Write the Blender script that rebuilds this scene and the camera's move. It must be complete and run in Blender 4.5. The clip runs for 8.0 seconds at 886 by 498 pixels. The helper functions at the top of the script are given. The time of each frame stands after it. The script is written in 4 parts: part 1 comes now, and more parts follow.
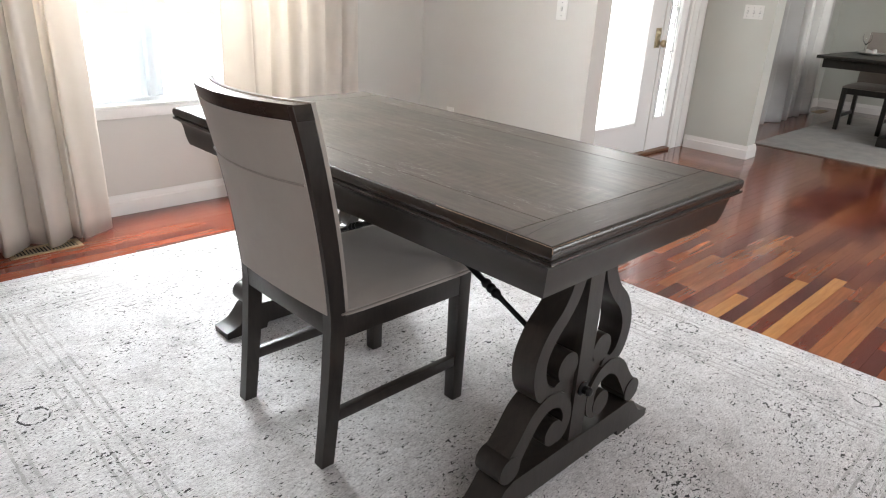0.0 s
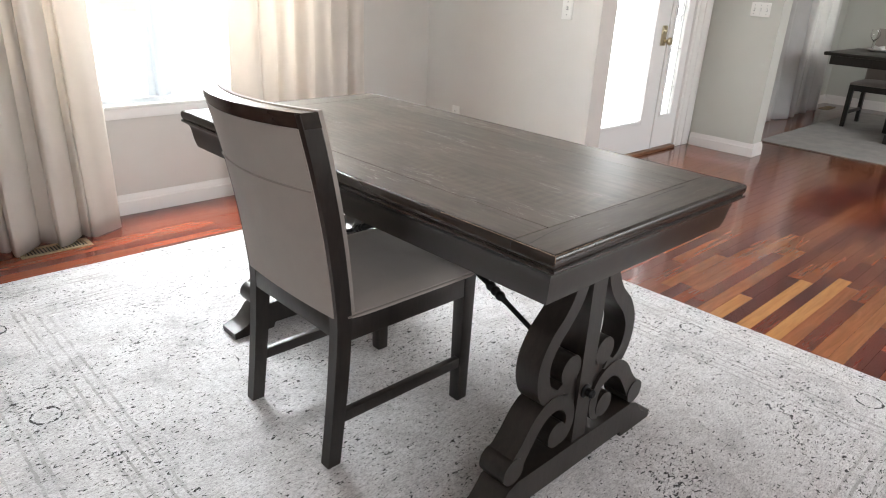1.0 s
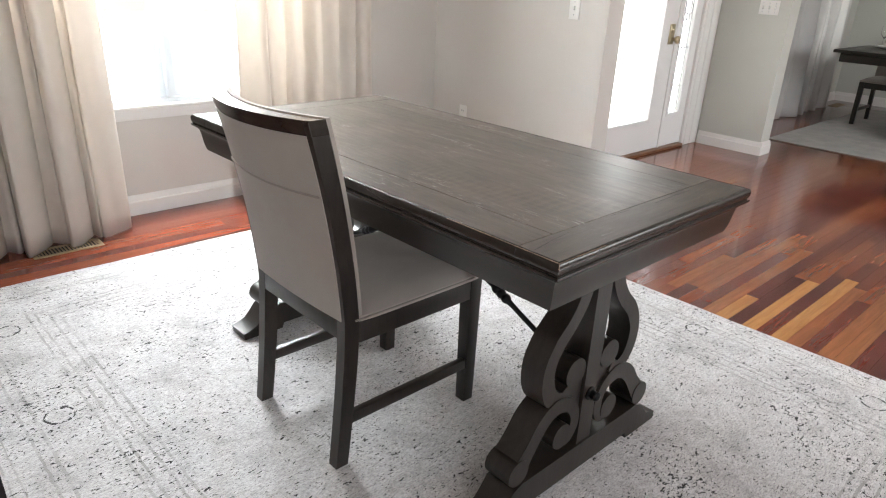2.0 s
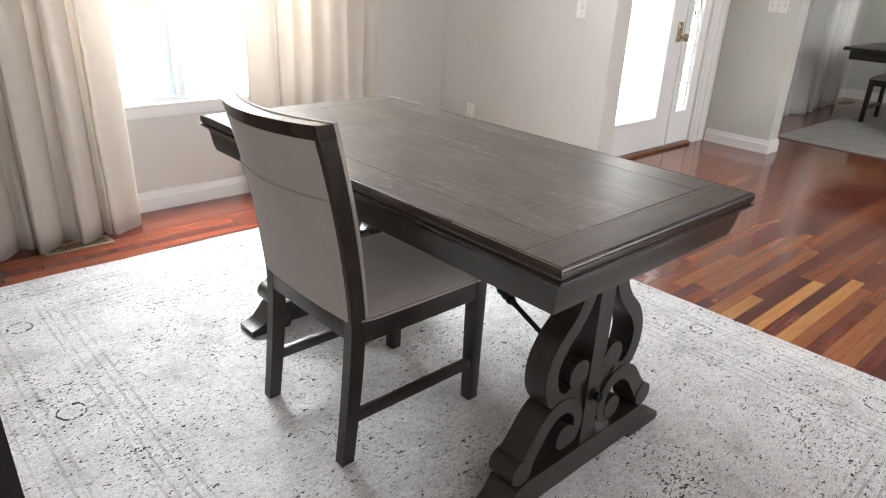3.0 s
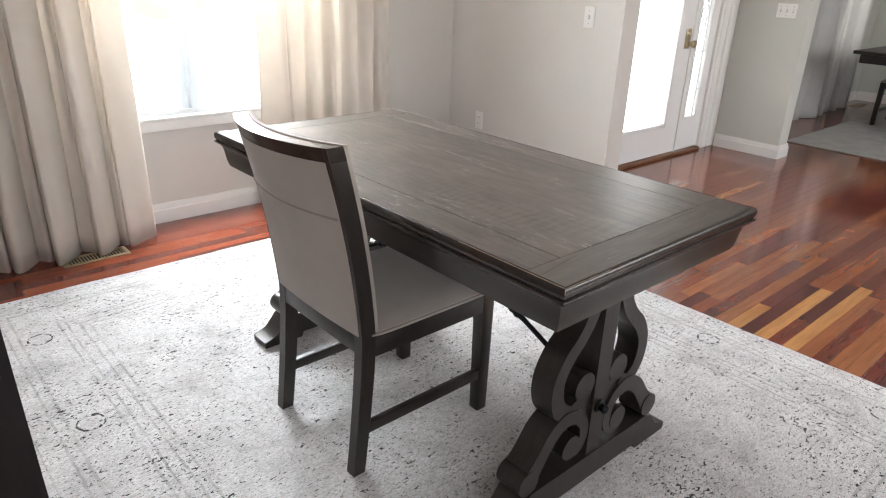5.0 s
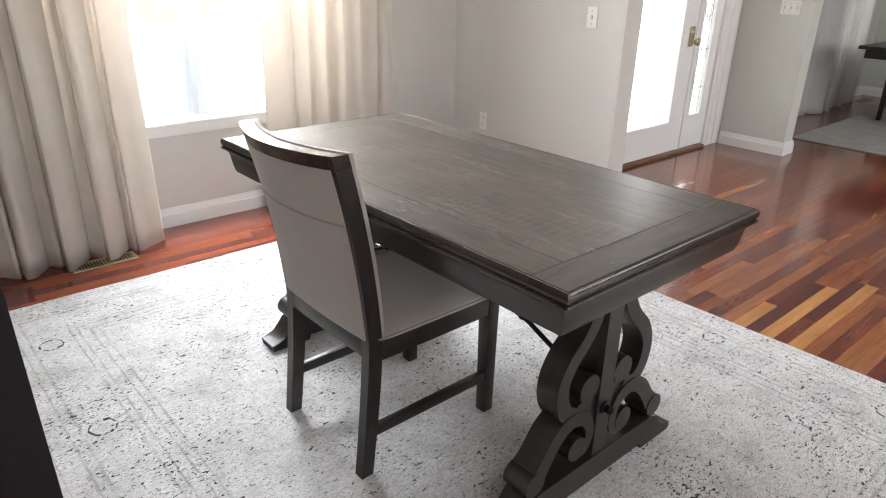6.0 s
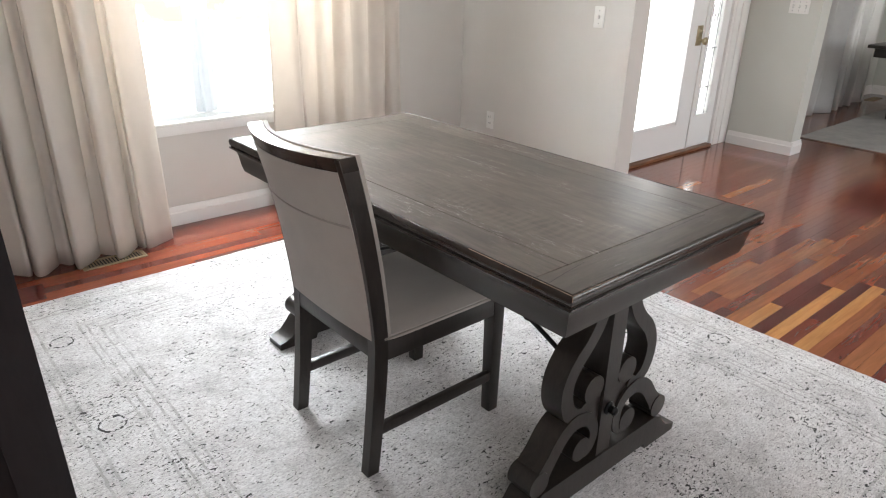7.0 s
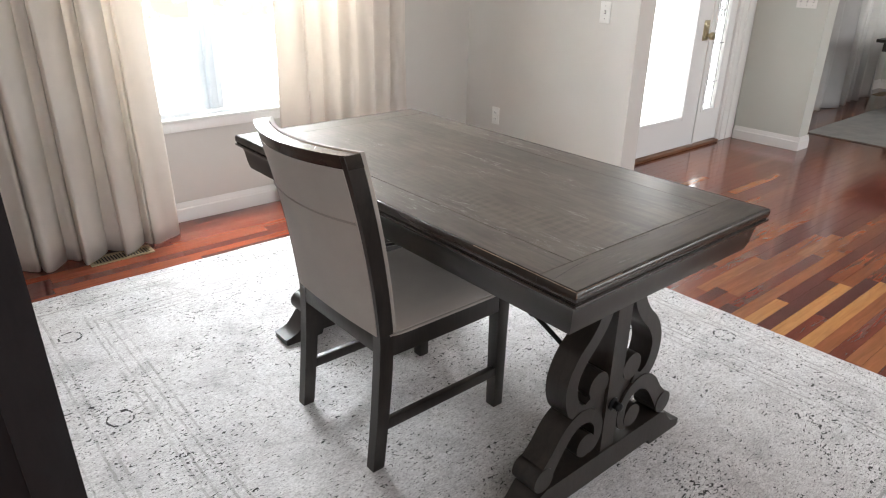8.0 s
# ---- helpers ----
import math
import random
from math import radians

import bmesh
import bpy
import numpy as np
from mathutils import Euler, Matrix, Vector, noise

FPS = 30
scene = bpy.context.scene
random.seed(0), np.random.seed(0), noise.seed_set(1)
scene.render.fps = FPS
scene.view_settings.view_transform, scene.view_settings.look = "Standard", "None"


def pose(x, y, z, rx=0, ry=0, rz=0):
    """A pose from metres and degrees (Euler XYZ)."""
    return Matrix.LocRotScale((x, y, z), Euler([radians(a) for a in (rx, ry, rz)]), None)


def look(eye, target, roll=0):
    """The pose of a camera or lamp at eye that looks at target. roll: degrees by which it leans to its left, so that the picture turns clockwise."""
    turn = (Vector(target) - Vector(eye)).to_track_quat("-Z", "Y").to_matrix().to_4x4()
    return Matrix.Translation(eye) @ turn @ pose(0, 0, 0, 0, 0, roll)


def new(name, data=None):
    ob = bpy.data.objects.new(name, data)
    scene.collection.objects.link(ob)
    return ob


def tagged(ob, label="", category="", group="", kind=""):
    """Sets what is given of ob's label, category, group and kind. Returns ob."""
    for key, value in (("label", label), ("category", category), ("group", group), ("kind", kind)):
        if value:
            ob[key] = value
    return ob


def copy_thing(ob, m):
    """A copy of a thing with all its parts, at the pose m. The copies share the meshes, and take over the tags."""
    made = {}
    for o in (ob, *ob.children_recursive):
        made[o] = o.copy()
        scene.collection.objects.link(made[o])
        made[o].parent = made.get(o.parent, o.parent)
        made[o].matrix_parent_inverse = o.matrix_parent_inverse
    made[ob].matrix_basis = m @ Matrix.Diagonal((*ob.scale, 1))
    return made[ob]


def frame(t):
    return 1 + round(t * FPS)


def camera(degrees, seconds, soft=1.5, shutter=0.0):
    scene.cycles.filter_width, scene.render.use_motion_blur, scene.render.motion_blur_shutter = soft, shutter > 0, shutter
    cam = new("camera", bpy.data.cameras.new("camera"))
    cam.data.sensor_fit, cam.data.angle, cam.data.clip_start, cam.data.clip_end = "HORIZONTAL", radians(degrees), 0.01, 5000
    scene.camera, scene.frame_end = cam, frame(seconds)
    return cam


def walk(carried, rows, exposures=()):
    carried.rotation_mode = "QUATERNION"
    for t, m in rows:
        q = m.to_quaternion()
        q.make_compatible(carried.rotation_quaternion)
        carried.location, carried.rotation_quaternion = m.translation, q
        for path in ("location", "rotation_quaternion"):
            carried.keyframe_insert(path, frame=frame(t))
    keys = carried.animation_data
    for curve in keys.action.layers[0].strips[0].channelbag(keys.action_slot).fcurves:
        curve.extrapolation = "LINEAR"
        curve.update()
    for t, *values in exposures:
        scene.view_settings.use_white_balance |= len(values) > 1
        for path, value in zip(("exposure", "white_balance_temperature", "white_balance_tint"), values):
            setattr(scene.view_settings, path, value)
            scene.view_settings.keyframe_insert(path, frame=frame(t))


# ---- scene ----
cam = camera(67.1, 8.0, soft=1.1)
PATH = [
    (0, (-0.898, -0.626, 1.204), (0.419, 0.686, 0.467), 3.1),
    (0.5, (-0.901, -0.628, 1.218), (0.412, 0.688, 0.48), 3.1),
    (1, (-0.905, -0.634, 1.234), (0.396, 0.685, 0.481), 3.0),
    (1.5, (-0.908, -0.639, 1.247), (0.384, 0.687, 0.49), 2.8),
    (3, (-0.916, -0.654, 1.286), (0.346, 0.687, 0.505), 2.8),
    (3.5, (-0.92, -0.659, 1.298), (0.337, 0.689, 0.52), 2.7),
    (4, (-0.923, -0.666, 1.312), (0.328, 0.688, 0.536), 2.7),
    (4.5, (-0.925, -0.672, 1.323), (0.321, 0.687, 0.548), 2.5),
    (6, (-0.933, -0.687, 1.356), (0.291, 0.689, 0.576), 1.3),
    (6.5, (-0.934, -0.691, 1.363), (0.281, 0.691, 0.579), 1.3),
    (7, (-0.938, -0.695, 1.371), (0.269, 0.691, 0.583), 1.3),
    (7.5, (-0.94, -0.699, 1.375), (0.259, 0.691, 0.581), 1.3),
    (8, (-0.939, -0.7, 1.376), (0.251, 0.693, 0.575), 1.1),
]
walk(cam, [(t, look(eye, target, roll)) for t, eye, target, roll in PATH], [(0, 1.09), (4, 1.05), (8, 0.97)])

# ---- world and light ----
world = bpy.data.worlds.new("world")
scene.world = world
world.use_nodes = True
wn = world.node_tree
sky = wn.nodes.new("ShaderNodeTexSky")
sky.sky_type = "NISHITA"
sky.sun_disc = False
sky.sun_elevation, sky.sun_rotation = radians(67), radians(194)
wn.links.new(sky.outputs["Color"], wn.nodes["Background"].inputs["Color"])
wn.nodes["Background"].inputs["Strength"].default_value = 0.12
sun_data = bpy.data.lights.new("sun", "SUN")
sun_data.energy, sun_data.angle, sun_data.color = 1.2, radians(10), (1.0, 0.95, 0.88)
sun = new("sun", sun_data)
sun.matrix_world = look((0, 0, 20), (2.0, 8.0, 0))


def area_light(name, eye, target, w, h, energy, color=(1, 1, 1)):
    d = bpy.data.lights.new(name, "AREA")
    d.shape, d.size, d.size_y, d.energy, d.color = "RECTANGLE", w, h, energy, color
    ob = new(name, d)
    ob.matrix_world = look(eye, target)
    return ob


area_light("window_daylight", (0.66, 3.07, 1.74), (0.60, 0.2, 1.22), 1.30, 0.78, 100, (0.93, 0.975, 1.0))
area_light("door_daylight", (3.5, 2.125, 1.12), (3.5, 0.0, 1.0), 0.64, 1.85, 5.5, (0.97, 0.985, 1.0))
# added fill for the door and hall; no such source is known there
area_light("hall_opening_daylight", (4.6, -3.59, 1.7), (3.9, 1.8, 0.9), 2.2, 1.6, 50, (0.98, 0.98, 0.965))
# added fill from behind the camera, set in an invented opening
area_light("rear_opening_daylight", (-1.2, -3.595, 1.75), (0.4, 1.0, 0.6), 2.8, 1.1, 26, (0.99, 0.97, 0.95))
area_light("dining_window_daylight", (7.35, 2.32, 1.35), (7.0, 0.0, 0.8), 0.9, 1.4, 6.5, (0.94, 0.97, 1.0))

# ---- materials ----


def mat(name, color=(0.5, 0.5, 0.5), rough=0.5, metal=0.0):
    m = bpy.data.materials.new(name)
    m.use_nodes = True
    b = m.node_tree.nodes["Principled BSDF"]
    b.inputs["Base Color"].default_value = (*color, 1)
    b.inputs["Roughness"].default_value = rough
    b.inputs["Metallic"].default_value = metal
    return m, m.node_tree, b


def coords(nt, scale=(1, 1, 1), kind="Object"):
    tc = nt.nodes.new("ShaderNodeTexCoord")
    mp = nt.nodes.new("ShaderNodeMapping")
    mp.inputs["Scale"].default_value = scale
    nt.links.new(tc.outputs[kind], mp.inputs["Vector"])
    return mp.outputs["Vector"]


def noise_tex(nt, vec, scale, detail=4.0, rough=0.55, distort=0.0):
    n = nt.nodes.new("ShaderNodeTexNoise")
    n.inputs["Scale"].default_value = scale
    n.inputs["Detail"].default_value = detail
    n.inputs["Roughness"].default_value = rough
    n.inputs["Distortion"].default_value = distort
    nt.links.new(vec, n.inputs["Vector"])
    return n.outputs["Fac"]


def ramp(nt, fac, stops):
    r = nt.nodes.new("ShaderNodeValToRGB")
    e = r.color_ramp.elements
    while len(e) < len(stops):
        e.new(0.5)
    for k, (p, c) in zip(e, stops):
        k.position = p
        k.color = (*c, 1) if len(c) == 3 else c
    nt.links.new(fac, r.inputs["Fac"])
    return r.outputs["Color"]


def mix(nt, fac, a, b, how="MIX"):
    x = nt.nodes.new("ShaderNodeMix")
    x.data_type, x.blend_type = "RGBA", how
    for sock, v in ((x.inputs[0], fac), (x.inputs[6], a), (x.inputs[7], b)):
        if isinstance(v, (int, float)):
            sock.default_value = v
        elif isinstance(v, tuple):
            sock.default_value = (*v, 1)
        else:
            nt.links.new(v, sock)
    return x.outputs[2]


def maths(nt, op, a, b=0.0, c=0.0):
    n = nt.nodes.new("ShaderNodeMath")
    n.operation = op
    for sock, v in zip(n.inputs, (a, b, c)):
        if isinstance(v, (int, float)):
            sock.default_value = v
        else:
            nt.links.new(v, sock)
    return n.outputs[0]


def bump(nt, b, height, strength=0.2, dist=0.002):
    n = nt.nodes.new("ShaderNodeBump")
    n.inputs["Strength"].default_value = strength
    n.inputs["Distance"].default_value = dist
    nt.links.new(height, n.inputs["Height"])
    nt.links.new(n.outputs["Normal"], b.inputs["Normal"])


def paint(name, color, rough=0.55, vary=0.06, tex=0.15):
    m, nt, b = mat(name, color, rough)
    v = coords(nt)
    big = noise_tex(nt, v, 1.3, 3)
    lo = tuple(c * (1 - vary) for c in color)
    hi = tuple(min(1, c * (1 + vary)) for c in color)
    nt.links.new(ramp(nt, big, [(0.3, lo), (0.7, hi)]), b.inputs["Base Color"])
    bump(nt, b, noise_tex(nt, v, 220, 2), tex, 0.001)
    return m


def dark_wood(name, scale, lo, hi, rough, worn=0.0, gloss_coat=0.0, relief=0.25):
    """Espresso-stained wood; scale stretches the grain."""
    m, nt, b = mat(name, lo, rough)
    v = coords(nt, scale)
    oi = nt.nodes.new("ShaderNodeObjectInfo")
    shift = nt.nodes.new("ShaderNodeVectorMath")
    own = nt.nodes.new("ShaderNodeCombineXYZ")
    for sck in own.inputs:
        nt.links.new(maths(nt, "MULTIPLY", oi.outputs["Random"], 23.0), sck)
    nt.links.new(v, shift.inputs[0])
    nt.links.new(own.outputs[0], shift.inputs[1])
    v = shift.outputs[0]
    grain = noise_tex(nt, v, 5, 6, 0.6, 1.4)
    fine = noise_tex(nt, v, 40, 4, 0.6, 0.2)
    cloud = noise_tex(nt, coords(nt, (1, 1, 1)), 6, 4, 0.6)
    both = maths(nt, "ADD", maths(nt, "ADD", maths(nt, "MULTIPLY", grain, 0.50), maths(nt, "MULTIPLY", fine, 0.20)), maths(nt, "MULTIPLY", cloud, 0.30))
    col = ramp(nt, both, [(0.38, lo), (0.62, hi)])
    col = mix(nt, 1.0, col, ramp(nt, oi.outputs["Random"], [(0.0, (0.86, 0.86, 0.86)), (1.0, (1.12, 1.11, 1.10))]), "MULTIPLY")
    if worn:
        # pale streaks along the grain: scuffs, plus window glints painted as colour
        w = noise_tex(nt, v, 14, 8, 0.78, 1.2)
        big = noise_tex(nt, coords(nt, (2.2, 0.8, 1)), 3.0, 3)
        scuff_glints = maths(nt, "MULTIPLY", ramp(nt, w, [(0.565, (0, 0, 0)), (0.60, (1, 1, 1))]), ramp(nt, big, [(0.52, (0, 0, 0)), (0.66, (1, 1, 1))]))
        col = mix(nt, maths(nt, "MULTIPLY", scuff_glints, worn), col, (0.40, 0.395, 0.39))
        # dark pores along the grain
        pore = ramp(nt, noise_tex(nt, coords(nt, tuple(q * 3 for q in scale)), 9, 5, 0.7, 0.3), [(0.60, (0, 0, 0)), (0.68, (1, 1, 1))])
        col = mix(nt, maths(nt, "MULTIPLY", pore, 0.55), col, lo)
        # saw marks: faint curved bars across the boards, here and there
        wave = nt.nodes.new("ShaderNodeTexWave")
        wave.bands_direction = "Y"
        wave.inputs["Scale"].default_value = 11.0
        wave.inputs["Distortion"].default_value = 4.0
        wave.inputs["Detail Scale"].default_value = 1.4
        nt.links.new(coords(nt, (1.0, 1.0, 1.0)), wave.inputs["Vector"])
        here = ramp(nt, noise_tex(nt, coords(nt, (1.6, 0.9, 1)), 2.4, 2), [(0.54, (0, 0, 0)), (0.68, (1, 1, 1))])
        bars = maths(nt, "MULTIPLY", ramp(nt, wave.outputs["Fac"], [(0.35, (0, 0, 0)), (0.8, (1, 1, 1))]), here)
        col = mix(nt, maths(nt, "MULTIPLY", bars, 0.24 * worn), col, (0.17, 0.135, 0.10))
    nt.links.new(col, b.inputs["Base Color"])
    rr = maths(nt, "MULTIPLY_ADD", fine, 0.22, rough - 0.1)
    nt.links.new(rr, b.inputs["Roughness"])
    b.inputs["Coat Weight"].default_value = gloss_coat
    b.inputs["Coat Roughness"].default_value = 0.25
    bump(nt, b, both, relief, 0.0012)
    return m


M_TOP = dark_wood("tabletop_wood", (9, 1.0, 9), (0.036, 0.0275, 0.021), (0.102, 0.082, 0.067), 0.41, 0.85, 0.12)
M_TOP_END = dark_wood("tabletop_end_wood", (1.0, 9, 9), (0.036, 0.028, 0.022), (0.086, 0.069, 0.056), 0.44, 0.3)
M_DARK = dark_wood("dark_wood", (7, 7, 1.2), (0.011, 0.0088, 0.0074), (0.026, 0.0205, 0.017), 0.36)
M_BLACK = dark_wood("near_black_wood", (7, 7, 1.2), (0.0065, 0.006, 0.0065), (0.013, 0.012, 0.013), 0.40)
M_BLACK.node_tree.nodes["Principled BSDF"].inputs["Specular IOR Level"].default_value = 0.3


def sleek_wood(name, scale, color, rough):
    """Smooth, sealed dark wood with faint long figure."""
    m, nt, b = mat(name, color, rough)
    v = coords(nt, scale)
    lo, hi = tuple(c * 0.78 for c in color), tuple(c * 1.25 for c in color)
    nt.links.new(ramp(nt, noise_tex(nt, v, 4, 3, 0.5, 0.4), [(0.35, lo), (0.65, hi)]), b.inputs["Base Color"])
    worn = noise_tex(nt, coords(nt), 9, 3)
    nt.links.new(maths(nt, "MULTIPLY_ADD", worn, 0.06, rough - 0.03), b.inputs["Roughness"])
    bump(nt, b, noise_tex(nt, coords(nt), 60, 2), 0.008, 0.001)
    return m


M_EDGE = sleek_wood("dark_edge_wood", (6, 1.5, 6), (0.027, 0.021, 0.0175), 0.26)
M_APRON = sleek_wood("apron_wood", (6, 1.5, 6), (0.021, 0.0165, 0.0135), 0.33)
M_SASH = paint("white_vinyl_sash", (0.85, 0.85, 0.85), 0.4, 0.01, 0.02)
# translucency added so the backlit frame pales as if washed out by glare
_t = M_SASH.node_tree
_tr = _t.nodes.new("ShaderNodeBsdfTranslucent")
_tr.inputs["Color"].default_value = (0.82, 0.88, 0.92, 1)
_mx = _t.nodes.new("ShaderNodeMixShader")
_mx.inputs[0].default_value = 0.4
_t.links.new(_t.nodes["Principled BSDF"].outputs[0], _mx.inputs[1])
_t.links.new(_tr.outputs[0], _mx.inputs[2])
_t.links.new(_mx.outputs[0], _t.nodes["Material Output"].inputs["Surface"])
M_WORN = dark_wood("worn_edge_wood", (3, 8, 3), (0.10, 0.055, 0.03), (0.34, 0.22, 0.13), 0.5)
M_WALL = paint("greige_wall_paint", (0.61, 0.585, 0.551), 0.6, 0.03, 0.12)
M_WALL2 = paint("grey_wall_paint", (0.555, 0.562, 0.518), 0.6, 0.03, 0.12)
M_CEIL = paint("ceiling_paint", (0.85, 0.84, 0.82), 0.7, 0.02, 0.1)
M_TRIM = paint("white_trim_paint", (0.78, 0.77, 0.75), 0.35, 0.02, 0.04)
M_DOOR = paint("white_door_paint", (0.80, 0.80, 0.79), 0.35, 0.02, 0.04)
M_PLASTIC = mat("white_plastic", (0.78, 0.77, 0.74), 0.35)[0]
M_SLOT = mat("slot_black", (0.03, 0.03, 0.03), 0.6)[0]
M_BRASS = mat("aged_brass", (0.56, 0.49, 0.34), 0.36, 1.0)[0]
M_LEAD = mat("lead_came", (0.25, 0.25, 0.25), 0.4, 0.7)[0]
M_IRON = mat("black_iron", (0.012, 0.012, 0.013), 0.35, 0.6)[0]
M_VENT = mat("bronze_vent", (0.34, 0.27, 0.17), 0.45, 0.5)[0]
M_VENT_DARK = mat("vent_shadow", (0.01, 0.008, 0.007), 0.8)[0]
M_THRESH = dark_wood("threshold_wood", (1, 8, 8), (0.10, 0.045, 0.02), (0.22, 0.10, 0.05), 0.4)
M_CHINA = mat("white_china", (0.8, 0.8, 0.79), 0.15)[0]
M_NAPKIN = paint("white_napkin", (0.75, 0.74, 0.72), 0.9, 0.04, 0.3)

M_GLASS, _nt, _b = mat("clear_glass", (1, 1, 1), 0.02)
_b.inputs["Transmission Weight"].default_value = 1.0
_b.inputs["IOR"].default_value = 1.45


def fabric(name, color, weave=900, rough=0.9, vary=0.1, sheen=0.3):
    m, nt, b = mat(name, color, rough)
    v = coords(nt)
    lo = tuple(c * (1 - vary) for c in color)
    hi = tuple(min(1, c * (1 + vary)) for c in color)
    soft = ramp(nt, noise_tex(nt, v, 7, 5, 0.6), [(0.3, lo), (0.7, hi)])
    fine = noise_tex(nt, v, weave, 2)
    nt.links.new(mix(nt, 0.18, soft, ramp(nt, fine, [(0.35, lo), (0.65, hi)]), "OVERLAY"), b.inputs["Base Color"])
    b.inputs["Sheen Weight"].default_value = sheen
    bump(nt, b, fine, 0.25, 0.0008)
    return m


M_FABRIC = fabric("taupe_fabric", (0.335, 0.30, 0.272), 700, 0.85, 0.06)
# darker copy of the taupe: shade of the seam's fold, also on the piping
M_FABRIC_SHADED = fabric("taupe_fabric_shaded", (0.24, 0.21, 0.19), 700, 0.85, 0.06)


def curtain_mat(name, color):
    m = fabric(name, color, 500, 0.9, 0.06, 0.1)
    nt = m.node_tree
    out = nt.nodes["Material Output"]
    b = nt.nodes["Principled BSDF"]
    tr = nt.nodes.new("ShaderNodeBsdfTranslucent")
    tr.inputs["Color"].default_value = (color[0] * 1.06, color[1] * 1.05, color[2] * 1.02, 1)
    mx = nt.nodes.new("ShaderNodeMixShader")
    mx.inputs[0].default_value = 0.37
    nt.links.new(b.outputs[0], mx.inputs[1])
    nt.links.new(tr.outputs[0], mx.inputs[2])
    nt.links.new(mx.outputs[0], out.inputs["Surface"])
    return m


M_CURTAIN = curtain_mat("cream_linen", (0.705, 0.655, 0.607))
M_CURTAIN2 = curtain_mat("white_sheer_linen", (0.67, 0.665, 0.66))


MIXED = [(0.0, (0.088, 0.021, 0.019)), (0.25, (0.130, 0.030, 0.022)), (0.5, (0.190, 0.050, 0.026)), (0.75, (0.240, 0.075, 0.032)), (0.9, (0.275, 0.098, 0.040)), (1.0, (0.33, 0.135, 0.052))]
RED = [(0.0, (0.130, 0.026, 0.017)), (0.5, (0.175, 0.039, 0.022)), (1.0, (0.23, 0.060, 0.028))]
TAN = [(0.0, (0.42, 0.185, 0.062)), (1.0, (0.50, 0.255, 0.095))]


def floor_wood(name, per_island, tones=MIXED):
    m, nt, b = mat(name, (0.2, 0.07, 0.03), 0.22)
    v = coords(nt, (1.2, 16, 16), "Object")
    if per_island:
        g = nt.nodes.new("ShaderNodeNewGeometry")
        rnd = g.outputs["Random Per Island"]
    else:
        o = nt.nodes.new("ShaderNodeObjectInfo")
        rnd = o.outputs["Random"]
    # the grain starts elsewhere on each plank
    add = nt.nodes.new("ShaderNodeVectorMath")
    comb = nt.nodes.new("ShaderNodeCombineXYZ")
    for s in comb.inputs:
        nt.links.new(maths(nt, "MULTIPLY", rnd, 37.0), s)
    nt.links.new(v, add.inputs[0])
    nt.links.new(comb.outputs[0], add.inputs[1])
    grain = noise_tex(nt, add.outputs[0], 3.5, 7, 0.65, 0.7)
    tone = ramp(nt, rnd, tones)
    shade = ramp(nt, grain, [(0.3, (0.76, 0.73, 0.72)), (0.7, (1.16, 1.14, 1.12))])
    nt.links.new(mix(nt, 1.0, tone, shade, "MULTIPLY"), b.inputs["Base Color"])
    smear = noise_tex(nt, coords(nt, (1, 1, 1)), 4, 4)
    nt.links.new(maths(nt, "MULTIPLY_ADD", smear, 0.14, 0.085), b.inputs["Roughness"])
    b.inputs["Coat Weight"].default_value = 0.4
    b.inputs["Coat Roughness"].default_value = 0.09
    bump(nt, b, grain, 0.06, 0.0006)
    return m


M_PLANK = floor_wood("cherry_plank", False)
M_PLANK_FAR = floor_wood("cherry_plank_joined", True)
M_PLANK_RED = floor_wood("red_cherry_plank", False, RED)
M_PLANK_TAN = floor_wood("tan_cherry_plank", False, TAN)
M_SUBFLOOR = mat("floor_joint_dark", (0.045, 0.016, 0.010), 0.7)[0]

# the rug: mottled ivory and grey pile, faded border lines, broken rings, charcoal flecks
RUG_X0, RUG_X1, RUG_Y0, RUG_Y1 = -0.80, 1.612, -0.76, 2.305


